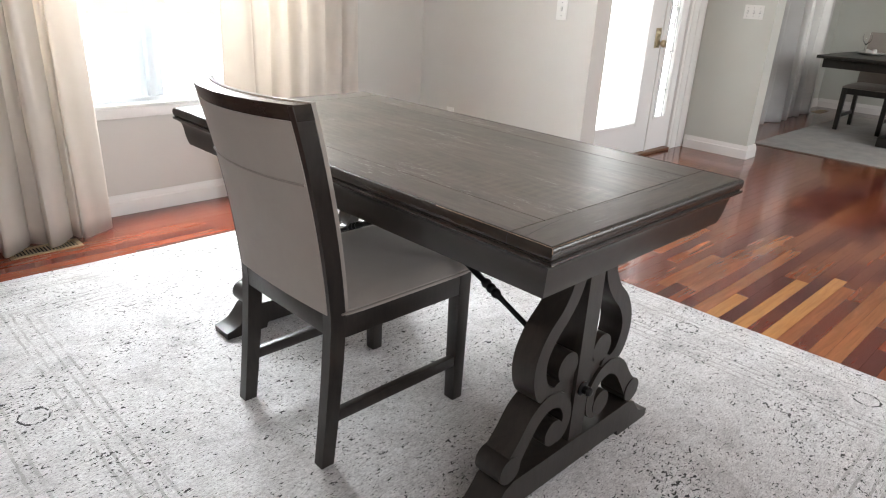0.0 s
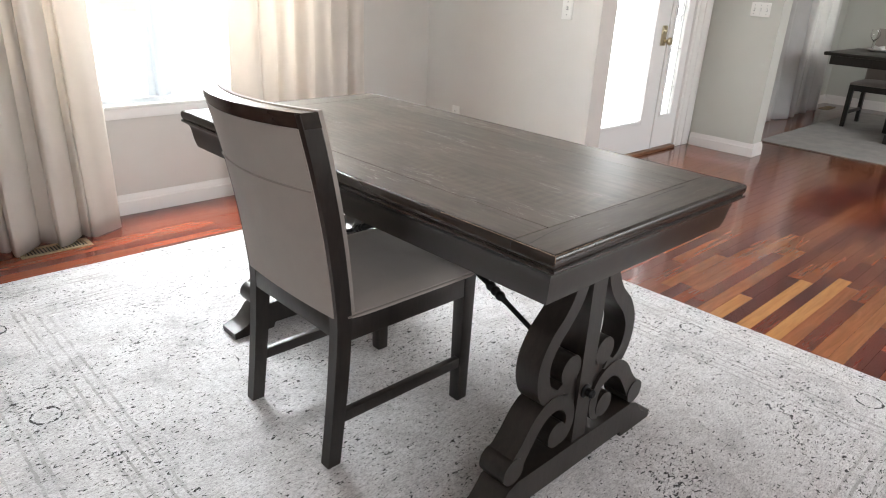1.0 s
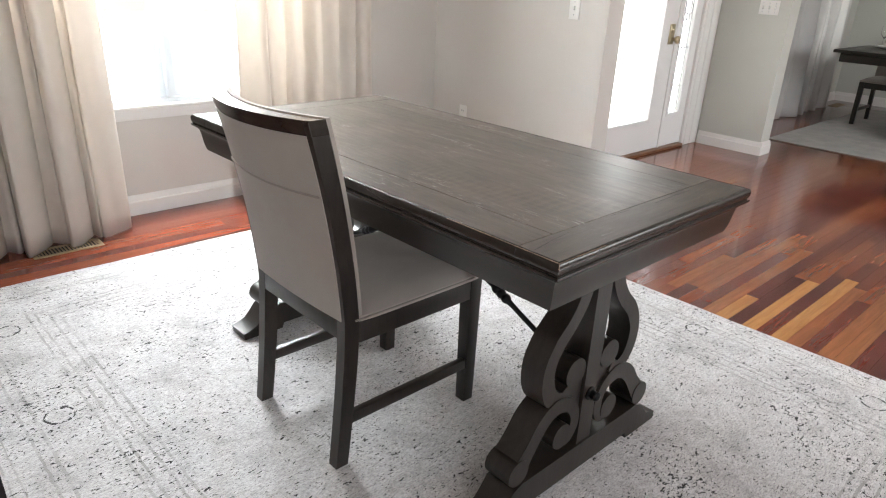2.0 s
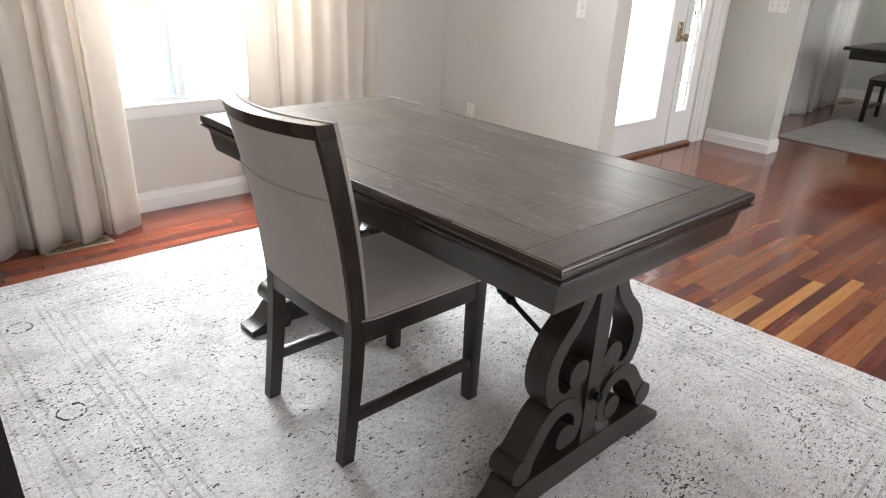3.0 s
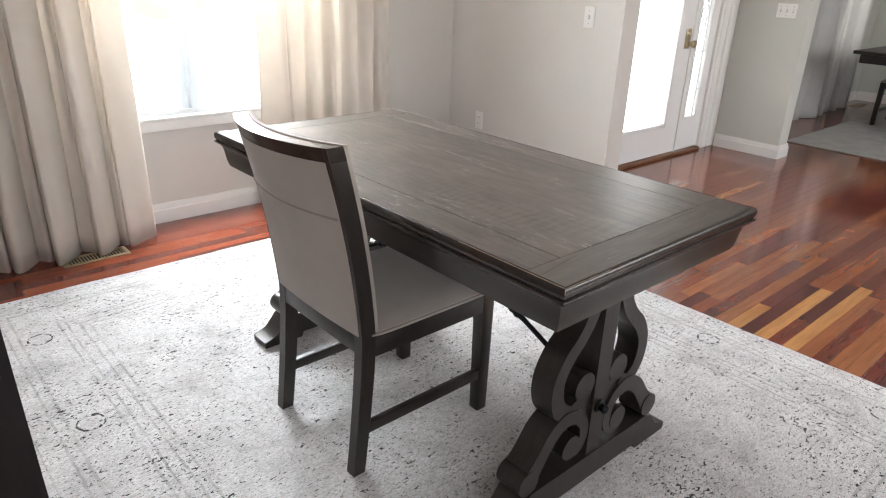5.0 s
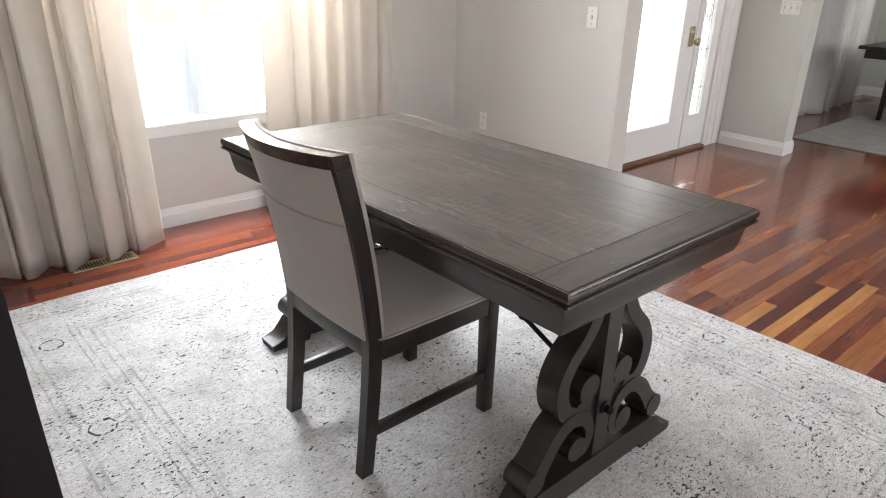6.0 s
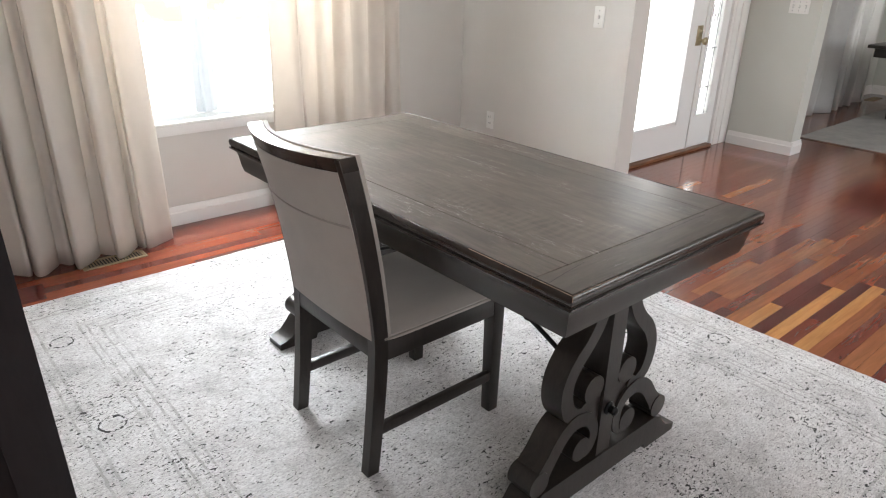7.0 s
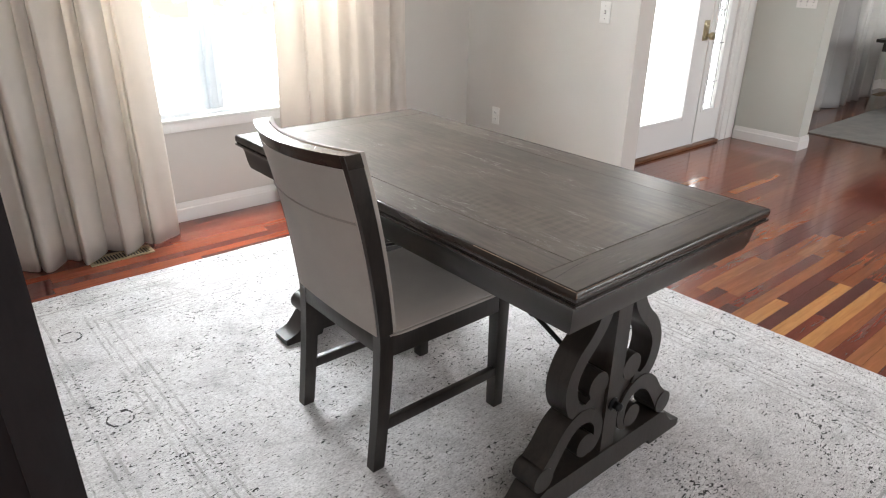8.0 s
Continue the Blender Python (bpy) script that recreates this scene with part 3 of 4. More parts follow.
came([(SX0 + 0.035, SZ0), (SX0 + 0.035, SZ1)])
came([(SX1 - 0.035, SZ0), (SX1 - 0.035, SZ1)])
for zz in (0.503, 0.80):
    came([(SX0, zz), (SX1, zz)])
    came([(sc - 0.03, zz), (sc, zz + 0.035), (sc + 0.03, zz), (sc, zz - 0.035), (sc - 0.03, zz)])
for zc, rx, rz in ((1.00, 0.022, 0.055), (1.085, 0.055, 0.055), (1.085, 0.024, 0.09), (1.19, 0.022, 0.055), (1.40, 0.05, 0.11)):
    came([(sc + rx * math.cos(2 * math.pi * k / 20), zc + rz * math.sin(2 * math.pi * k / 20)) for k in range(21)])
trim = structure("trim_1", join(box(4.372, 4.41, DOOR_Y - 0.010, DOOR_Y + 0.06, 0, 2.12, 0.004), box(4.41, 4.50, DOOR_Y - 0.014, DOOR_Y + 0.05, 0, 2.16, 0.006), box(4.50, FOY_X - 0.001, DOOR_Y - 0.019, DOOR_Y + 0.05, 0, 2.16, 0.008)), M_TRIM, "white moulded casing beside the side light", "trim")
structure("trim_2", box(2.94, 4.372, DOOR_Y - 0.02, DOOR_Y + 0.05, 2.085, 2.16, 0.006), M_TRIM, "white casing over the entry door", "trim")
structure("threshold", box(2.96, 4.372, DOOR_Y - 0.028, DOOR_Y + 0.07, 0.0, 0.024, 0.006), M_THRESH, "red-brown wooden threshold under the entry door", "threshold")
structure("trim_3", box(DX1 + 0.001, DX1 + 0.011, DOOR_Y + 0.004, DOOR_Y + 0.05, 0.0, 2.085, 0.002), M_TRIM, "white astragal strip beside the entry door", "trim")

# dining window, behind its curtain
dw = thing("window_3", "white framed dining room window", "window", (7.1, DIN_Y, 0.6), kind="structure")
part("window_frame", at(dw, join(box(6.9, 6.95, DIN_Y + 0.03, DIN_Y + 0.1, 0.6, 2.1, 0.004), box(7.75, 7.8, DIN_Y + 0.03, DIN_Y + 0.1, 0.6, 2.1, 0.004), box(6.95, 7.75, DIN_Y + 0.03, DIN_Y + 0.1, 0.6, 0.65, 0.004), box(6.95, 7.75, DIN_Y + 0.03, DIN_Y + 0.1, 2.05, 2.1, 0.004))), M_TRIM, dw)
p = part("pane", at(dw, box(6.95, 7.75, DIN_Y + 0.06, DIN_Y + 0.066, 0.65, 2.05)), M_GLASS, dw)
p.visible_shadow = False

# outdoors: glaring daylight with a little green beyond the window
M_OUT, nt, bs = mat("daylight_glare", (0.9, 0.9, 0.9), 0.9)
vec = coords(nt)
sep = nt.nodes.new("ShaderNodeSeparateXYZ")
nt.links.new(vec, sep.inputs[0])
clump = maths(nt, "MULTIPLY", ramp(nt, noise_tex(nt, vec, 2.6, 5, 0.6), [(0.47, (0, 0, 0)), (0.56, (1, 1, 1))]), maths(nt, "GREATER_THAN", sep.outputs[2], 0.80))
clump = maths(nt, "MULTIPLY", clump, maths(nt, "LESS_THAN", sep.outputs[0], 2.4))
glare = mix(nt, maths(nt, "MULTIPLY", clump, 0.92), (1.0, 1.0, 0.99), (0.16, 0.215, 0.10))
nt.links.new(glare, bs.inputs["Emission Color"])
nt.links.new(glare, bs.inputs["Base Color"])
bs.inputs["Emission Strength"].default_value = 1.9
structure("backdrop", box(-9, 16, 6.0, 6.1, -5, 9), M_OUT, "pale overexposed garden and drive in daylight", "backdrop")

# ---- the desk ----
TX, TL, TZ = 0.790, 1.547, 0.787
desk = thing("trestle_table", "dark espresso wood trestle table with carved scroll legs, on the rug", "table", (TX / 2, TL / 2, 0.010))
rz = TZ - 0.010   # heights in the thing start at the rug


def tl(bm):
    bm.transform(Matrix.Translation((-TX / 2, -TL / 2, -0.010)))
    return bm


def plate(x0, x1, y0, y1, z0, z1, b=0.0012):
    return tl(box(x0, x1, y0, y1, z0, z1, b, 1))


EN, SD, IN = 0.106, 0.113, 0.010   # width of end boards, of side boards, of the moulded rim
g = 0.0011
part("end_board", plate(IN, TX - IN, IN, EN - g, TZ - 0.022, TZ), M_TOP_END, desk)
part("end_board", plate(IN, TX - IN, TL - EN + g, TL - IN, TZ - 0.022, TZ), M_TOP_END, desk)
part("side_board", plate(IN, SD - g, EN, TL - EN, TZ - 0.022, TZ), M_TOP, desk)
part("side_board", plate(TX - SD + g, TX - IN, EN, TL - EN, TZ - 0.022, TZ), M_TOP, desk)
n_in = 5
wd = (TX - 2 * SD) / n_in
for k in range(n_in):
    part("plank", plate(SD + k * wd + 0.00005, SD + (k + 1) * wd - 0.00005, EN, TL - EN, TZ - 0.022, TZ, 0.0), M_TOP, desk)


def rect_loft(profile):
    """Rectangular rings: (inset, height) from the top outside to the bottom inside."""
    bm = bmesh.new()
    rings = []
    for d, z in profile:
        rings.append([bm.verts.new(c) for c in ((d, d, z), (TX - d, d, z), (TX - d, TL - d, z), (d, TL - d, z))])
    for r0, r1 in zip(rings, rings[1:]):
        for k in range(4):
            bm.faces.new((r0[k], r0[(k + 1) % 4], r1[(k + 1) % 4], r1[k]))
    return bm


# bead with a small round, a quirk below it, then a thin fillet that stands out furthest
rim = rect_loft([(IN + 0.0005, TZ - 0.022), (IN + 0.0005, TZ - 0.0012), (0.0090, TZ + 0.0004), (0.0060, TZ - 0.0003), (0.0036, TZ - 0.0020), (0.0018, TZ - 0.0050), (0.0007, TZ - 0.0100), (0.0010, TZ - 0.0170), (0.0024, TZ - 0.0230),
                 (0.0050, TZ - 0.0270), (0.0050, TZ - 0.0285), (0.0004, TZ - 0.0292), (0.0, TZ - 0.0320), (0.0004, TZ - 0.0350), (0.0020, TZ - 0.0370), (0.0080, TZ - 0.0385), (IN + 0.0005, TZ - 0.0385), (IN + 0.0005, TZ - 0.022)])
part("edge_moulding", tl(rim), M_EDGE, desk, "rounded dark edge with worn lighter corners")
ap = rect_loft([(0.06, TZ - 0.0225), (0.0085, TZ - 0.0390), (0.0100, TZ - 0.0420), (0.0150, TZ - 0.0450), (0.0190, TZ - 0.0500), (0.0215, TZ - 0.0580), (0.0235, TZ - 0.0680), (0.0255, TZ - 0.0820), (0.0280, TZ - 0.0970), (0.0315, TZ - 0.1100), (0.0335, TZ - 0.1160), (0.0345, TZ - 0.1190), (0.0380, TZ - 0.1210), (0.075, TZ - 0.1210), (0.075, TZ - 0.0225)])
part("apron", tl(ap), M_APRON, desk)
# joints where the end boards meet the long rim
for xs in (1, -1):
    for yj in (EN, TL - EN):
        line = [(IN, TZ + 0.0001), (0.0048, TZ - 0.0001), (0.0026, TZ - 0.0018), (0.0007, TZ - 0.0100), (0.0022, TZ - 0.0230)]
        part("joint", tl(tube([(x if xs > 0 else TX - x, yj, z) for x, z in line], 0.0007, 5)), M_BLACK, desk)
for x0, y0, x1, y1 in ((0.014, 0.072, 0.150, 0.092), (0.470, 0.088, 0.640, 0.090), (0.300, 0.098, 0.380, 0.094)):
    part("crack", tl(tube([(x0, y0, TZ - 0.0002), ((x0 + x1) / 2, (y0 + y1) / 2 + 0.002, TZ - 0.0001), (x1, y1, TZ - 0.0003)], 0.0006, 5)), M_BLACK, desk)
# tan wear on the near corner's ridge
wear = join(tube([(0.0046, 0.30, TZ - 0.0009), (0.0042, 0.16, TZ - 0.0004), (0.0040, 0.07, TZ - 0.0003), (0.0040, 0.0040, TZ - 0.0004), (0.0012, 0.0012, TZ - 0.0060), (0.0012, 0.0012, TZ - 0.0110)], 0.0009, 6),
            tube([(0.0042, 0.0040, TZ - 0.0004), (0.060, 0.0042, TZ - 0.0006), (0.150, 0.0046, TZ - 0.0009)], 0.0006, 6))
part("worn_ridge", tl(wear), M_WORN, desk, "tan worn ridge along the edge")

# scroll trestle, half of it in plan (x from its middle), mirrored
TH_ = 0.068


def trestle(y0):
    y1 = y0 + TH_

    def put(name, bm, under):
        bm.transform(Matrix.Translation((TX / 2 + 0.008, 0, 0)))
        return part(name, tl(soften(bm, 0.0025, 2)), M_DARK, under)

    tr = put("trestle_post", prism_y([(-0.030, 0.655), (-0.030, 0.10), (0.030, 0.10), (0.030, 0.655)], y0 - 0.004, y1 + 0.004), desk)
    for s in (1, -1):
        up = [(0.054, 0.668, 0.024), (0.060, 0.605, 0.023), (0.078, 0.548, 0.022), (0.110, 0.502, 0.021), (0.152, 0.460, 0.022), (0.180, 0.408, 0.022), (0.181, 0.354, 0.023), (0.160, 0.310, 0.023), (0.122, 0.293, 0.020), (0.092, 0.308, 0.017)]
        put("upper_scroll", ribbon([(s * x, z, w) for x, z, w in up], y0, y1), tr)
        put("web", prism_y([(s * 0.026, 0.225), (s * 0.080, 0.250), (s * 0.130, 0.286), (s * 0.080, 0.318), (s * 0.026, 0.330)], y0 + 0.006, y1 - 0.006), tr)
        put("scroll_end", disc_y(s * 0.073, 0.352, 0.040, y0 - 0.002, y1 + 0.002), tr)
        low = [(0.262, 0.150, 0.030), (0.225, 0.198, 0.024), (0.184, 0.250, 0.024), (0.137, 0.274, 0.023), (0.088, 0.264, 0.020), (0.058, 0.230, 0.018), (0.052, 0.190, 0.018), (0.066, 0.160, 0.018), (0.088, 0.152, 0.018)]
        put("lower_scroll", ribbon([(s * x, z, w) for x, z, w in low], y0 - 0.003, y1 + 0.003), tr)
        put("scroll_end", disc_y(s * 0.104, 0.174, 0.036, y0 - 0.005, y1 + 0.005), tr)
        put("foot_scroll", disc_y(s * 0.268, 0.146, 0.036, y0 - 0.006, y1 + 0.006), tr)
    fy0, fy1 = y0 - 0.010, y1 + 0.012
    half = [(0.0, 0.030), (0.215, 0.030), (0.222, 0.010), (0.374, 0.010), (0.377, 0.034), (0.355, 0.040), (0.326, 0.052), (0.304, 0.076), (0.286, 0.100), (0.255, 0.112), (0.0, 0.112)]
    put("foot", prism_y(half + [(-x, z) for x, z in half[::-1][1:-1]], fy0, fy1), tr)
    bolt = lathe([(0.020, 0), (0.020, 0.004), (0.012, 0.007), (0.012, 0.018), (0.014, 0.021), (0.010, 0.028), (0.003, 0.030)], 14, (0, -1, 0) if y0 < TL / 2 else (0, 1, 0),
                 (TX / 2 + 0.008, y0 - 0.004 if y0 < TL / 2 else y1 + 0.004, 0.262))
    part("bolt", tl(bolt), M_IRON, tr, "black iron bolt")
    cap = box(TX / 2 - 0.20, TX / 2 + 0.20, y0 - 0.01, y1 + 0.01, 0.655, TZ - 0.122, 0.003)
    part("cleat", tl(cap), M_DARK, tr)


trestle(0.146)
trestle(TL - 0.138 - TH_)


def iron_stay(y_low, y_high):
    a, b = Vector((TX / 2, y_low, 0.320)), Vector((TX / 2, y_high, 0.320 + 0.448 * abs(y_high - y_low)))
    n = (b - a).length
    r = 0.0075
    prof = [(r, 0), (r, n * 0.36)]
    for c in (0.42, 0.455, 0.49):
        h = n * c
        prof += [(r * 1.15, h - 0.014), (r * 1.75, h - 0.007), (r * 2.0, h), (r * 1.75, h + 0.007), (r * 1.15, h + 0.014)]
    prof += [(r * 1.3, n * 0.56), (r * 1.5, n * 0.72), (r * 1.0, n * 0.86), (r, n)]
    part("iron_stay", tl(lathe(prof, 12, b - a, a)), M_IRON, desk, "turned black iron stay rod")


iron_stay(0.228, 0.750)
iron_stay(TL - 0.220, TL - 0.750)
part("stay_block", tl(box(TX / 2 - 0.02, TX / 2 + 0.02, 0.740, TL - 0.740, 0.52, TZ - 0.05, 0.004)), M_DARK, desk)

# ---- chairs ----
SEG_Y, SEG_Z = 16, 18


def post_x(z):
    """Middle line of a rear post: leg kicks back, back rakes."""
    if z < 0.42:
        return -0.048 - 0.038 * (1 - z / 0.42) ** 1.4
    k = (z - 0.42) / 0.537
    return -0.048 - 0.042 * k - 0.056 * k * k


def half_w(z):
    """Half the chair's width over its rear posts."""
    return 0.217 + 0.011 * min(1, max(0, (z - 0.42) / 0.5))


def bow(u, z):
    """How far the back bows to the rear at u = -1..1 across."""
    k = min(1, max(0, (z - 0.40) / 0.55))
    return (0.006 + 0.048 * k) * (1 - u * u)


def back_sheet(front, y_half, z0, z1, thick, bulge=0.0):
    """A bowed slab; front: how far its rear face lies before the posts' middle line."""
    bm = bmesh.new()
    grid = {}
    for layer in (0, 1):
        for i in range(SEG_Y + 1):
            for j in range(SEG_Z + 1):
                u = -1 + 2 * i / SEG_Y
                w = j / SEG_Z
                z = z0 + (z1 - z0) * w
                x = post_x(z) + front - bow(u * y_half / 0.22, z) + (thick if layer else 0)
                pad = bulge * (1 - u ** 6) * (1 - (2 * w - 1) ** 8)
                grid[layer, i, j] = bm.verts.new((x + (pad if layer else -pad), u * y_half, z))
    for layer in (0, 1):
        for i in range(SEG_Y):
            for j in range(SEG_Z):
                bm.faces.new([grid[layer, a, b] for a, b in ((i, j), (i + 1, j), (i + 1, j + 1), (i, j + 1))])
    for i in range(SEG_Y):
        for j in (0, SEG_Z):
            bm.faces.new([grid[0, i, j], grid[0, i + 1, j], grid[1, i + 1, j], grid[1, i, j]])
    for j in range(SEG_Z):
        for i in (0, SEG_Y):
            bm.faces.new([grid[0, i, j], grid[0, i, j + 1], grid[1, i, j + 1], grid[1, i, j]])
    return bm


def flare_sheet(front, half0, half1, z0, z1, thick, bulge):
    """A bowed slab that widens towards its top."""
    bm = back_sheet(front, half1, z0, z1, thick, bulge)
    for v in bm.verts:
        v.co.y *= (half0 + (half1 - half0) * (v.co.z - z0) / (z1 - z0)) / half1
    return bm


def rear_post(side):
    """One curved leg and back post."""
    bm = bmesh.new()
    rings = []
    n = 26
    for j in range(n + 1):
        z = 0.948 * j / n
        x = post_x(z)
        d = 0.022 if z > 0.3 else 0.022 - 0.003 * (1 - z / 0.3)
        w0, w1 = half_w(z), half_w(z) - 0.034
        k = min(1, max(0, (z - 0.42) / 0.5))
        skew = 0.009 * k
        rings.append([bm.verts.new((x + a * d - (skew if y == w1 else 0), side * y, z)) for a, y in ((-1, w0), (1, w0), (1, w1), (-1, w1))])
    for r0, r1 in zip(rings, rings[1:]):
        for k in range(4):
            bm.faces.new((r0[k], r0[(k + 1) % 4], r1[(k + 1) % 4], r1[k]))
    bm.faces.new(rings[0])
    bm.faces.new(rings[-1])
    return soften(bm, 0.004, 2, 50)


def cushion(x0, x1, y0, y1, z0, z1, crown, nx=16, ny=16):
    bm = bmesh.new()
    top, low = {}, {}
    for i in range(nx + 1):
        for j in range(ny + 1):
            u, v2 = -1 + 2 * i / nx, -1 + 2 * j / ny
            # rounded corners in plan
            ex = 1 - 0.05 * max(0, abs(v2) - 0.75) / 0.25 * abs(u) ** 3
            x = (x0 + x1) / 2 + u * ex * (x1 - x0) / 2
            y = (y0 + y1) / 2 + v2 * (1 - 0.03 * abs(u) ** 8) * (y1 - y0) / 2
            edge = (1 - abs(u) ** 5) * (1 - abs(v2) ** 5)
            top[i, j] = bm.verts.new((x, y, z1 - 0.022 + 0.022 * edge ** 0.4 + crown * (1 - u * u) * (1 - v2 * v2)))
            low[i, j] = bm.verts.new((x, y, z0))
    for i in range(nx):
        for j in range(ny):
            c = ((i, j), (i + 1, j), (i + 1, j + 1), (i, j + 1))
            bm.faces.new([top[k] for k in c])
            bm.faces.new([low[k] for k in c])
    for i in range(nx):
        for j in (0, ny):
            bm.faces.new([top[i, j], top[i + 1, j], low[i + 1, j], low[i, j]])
    for j in range(ny):
        for i in (0, nx):
            bm.faces.new([top[i, j], top[i, j + 1], low[i, j + 1], low[i, j]])
    return bm


def seam(y_half, z, r, front):
    pts = []
    for i in range(25):
        u = -1 + i / 12
        pts.append((post_x(z) + front - bow(u * y_half / 0.22, z), u * y_half, z))
    return tube(pts, r, 6)


def dining_chair(label, group=""):
    ch = thing("dining_chair", label, "chair", (0, 0, 0), group)
    for s in (-1, 1):
        part("rear_leg", rear_post(s), M_DARK, ch)
        front_leg = box(0.374, 0.420, s * 0.196 - 0.023, s * 0.196 + 0.023, 0, 0.424, 0.003)
        for v in front_leg.verts:
            if v.co.z < 0.05:
                v.co.x += (0.397 - v.co.x) * 0.16
                v.co.y += (s * 0.196 - v.co.y) * 0.16
        part("front_leg", front_leg, M_DARK, ch)
        part("side_rail", box(-0.028, 0.374, s * 0.205 - 0.013, s * 0.205 + 0.013, 0.364, 0.424, 0.003), M_DARK, ch)
        part("stretcher", box(-0.058, 0.376, s * 0.203 - 0.011, s * 0.203 + 0.011, 0.123, 0.156, 0.003), M_DARK, ch)
    part("front_rail", box(0.382, 0.410, -0.176, 0.176, 0.364, 0.424, 0.003), M_DARK, ch)
    part("back_rail", box(-0.070, -0.040, -0.185, 0.185, 0.375, 0.440, 0.003), M_DARK, ch)
    rail = part("top_rail", soften(back_sheet(-0.023, 0.228, 0.916, 0.951, 0.043), 0.004, 2, 60), M_EDGE, ch, "bowed dark wooden top rail with worn edge")
    ridge = [(post_x(0.951) + 0.019 - bow(u * 0.226 / 0.22, 0.951), u * 0.226, 0.9508) for u in [-1 + k / 12 for k in range(25)]]
    part("worn_ridge", tube(ridge, 0.0012, 6), M_WORN, rail, "tan worn ridge along the top rail")
    back = part("backrest", flare_sheet(-0.0245, 0.205, 0.214, 0.436, 0.916, 0.020, 0.0015), M_FABRIC, ch, "taupe upholstered back panel")
    part("back_cushion", soften(flare_sheet(0.0225, 0.214, 0.226, 0.44, 0.953, 0.011, 0.003), 0.006, 3, 50), M_FABRIC, ch, "taupe upholstered front cushion")
    part("seam", seam(0.209, 0.772, 0.0034, -0.0250), M_FABRIC_SHADED, back)
    seat = part("seat", cushion(-0.040, 0.434, -0.220, 0.220, 0.4245, 0.462, 0.007), M_FABRIC, ch, "taupe upholstered seat")
    part("piping", tube([(-0.040, -0.2205, 0.434), (0.414, -0.2205, 0.434), (0.430, -0.210, 0.434), (0.4345, 0.0, 0.434), (0.430, 0.210, 0.434), (0.414, 0.2205, 0.434), (-0.040, 0.2205, 0.434)], 0.003, 6), M_FABRIC_SHADED, seat)
    return ch


chair = dining_chair("dark wooden dining chair with taupe upholstery at the trestle table")
chair.matrix_world = pose(0, 0.783, 0.010)

# a second, all-wooden chair close to the camera
def desk_chair():
    ch = thing("wooden_chair", "dark wooden high-back chair standing on the rug's edge", "chair", (-1.075, 0.20, 0.010))

    def py(z):
        return 0.15 - 0.166 * (z - 0.7) - 0.033 * (z - 0.7) ** 2

    def px(z):
        return -0.85 - 0.036 * (z - 0.7)

    def slab(x_off0, x_off1, back, front, z0, z1, n=14):
        bm = bmesh.new()
        rings = []
        for j in range(n + 1):
            z = z0 + (z1 - z0) * j / n
            rings.append([bm.verts.new((px(z) + a, py(z) + d, z)) for a, d in ((x_off0, back), (x_off1, back), (x_off1, front), (x_off0, front))])
        for r0, r1 in zip(rings, rings[1:]):
            for k in range(4):
                bm.faces.new((r0[k], r0[(k + 1) % 4], r1[(k + 1) % 4], r1[k]))
        bm.faces.new(rings[0])
        bm.faces.new(rings[-1])
        return soften(bm, 0.006, 3, 50)

    part("rear_leg", at(ch, slab(-0.060, 0.0, 0.0, 0.045, 0.010, 1.23)), M_BLACK, ch)
    part("rear_leg", at(ch, slab(-0.450, -0.390, 0.0, 0.045, 0.010, 1.23)), M_BLACK, ch)
    part("backrest", at(ch, slab(-0.390, -0.060, 0.012, 0.034, 0.47, 1.165)), M_BLACK, ch)
    part("top_rail", at(ch, slab(-0.392, -0.058, 0.002, 0.043, 1.165, 1.24)), M_BLACK, ch)
    part("seat", at(ch, box(-1.285, -0.850, 0.21, 0.64, 0.43, 0.465, 0.010, 3)), M_BLACK, ch)
    for x0 in (-1.285, -0.895):
        part("front_leg", at(ch, box(x0, x0 + 0.045, 0.585, 0.630, 0.010, 0.43, 0.004)), M_BLACK, ch)
        part("side_rail", at(ch, box(x0 + 0.01, x0 + 0.035, 0.235, 0.585, 0.365, 0.43, 0.003)), M_BLACK, ch)
    part("front_rail", at(ch, box(-1.24, -0.895, 0.595, 0.62, 0.365, 0.43, 0.003)), M_BLACK, ch)
    return ch


desk_chair()

# ---- rug ----
def rug(name, x0, x1, y0, y1, t, material, label):
    bm = bmesh.new()
    nx, ny = 24, 30
    rnd = random.Random(3)
    top = {}
    for i in range(nx + 1):
        for j in range(ny + 1):
            ex = rnd.uniform(-0.003, 0.003)
            x, y = x0 + (x1 - x0) * i / nx, y0 + (y1 - y0) * j / ny
            if i in (0, nx):
                x += ex
            if j in (0, ny):
                y += ex
            top[i, j] = bm.verts.new((x, y, t))
    for i in range(nx):
        for j in range(ny):
            bm.faces.new([top[k] for k in ((i, j), (i + 1, j), (i + 1, j + 1), (i, j + 1))])
    edge = [e for e in bm.edges if len(e.link_faces) == 1]
    new_geo = bmesh.ops.extrude_edge_only(bm, edges=edge)["geom"]
    for v in new_geo:
        if isinstance(v, bmesh.types.BMVert):
            v.co.z = 0.0005
            v.co.x += 0.002 * (1 if v.co.x > (x0 + x1) / 2 else -1)
    return solid(name, bm, material, label, "rug")


rug("area_rug", RUG_X0, RUG_X1, RUG_Y0, RUG_Y1, 0.010, M_RUG, "distressed ivory and grey rug with charcoal flecks and faded borders")

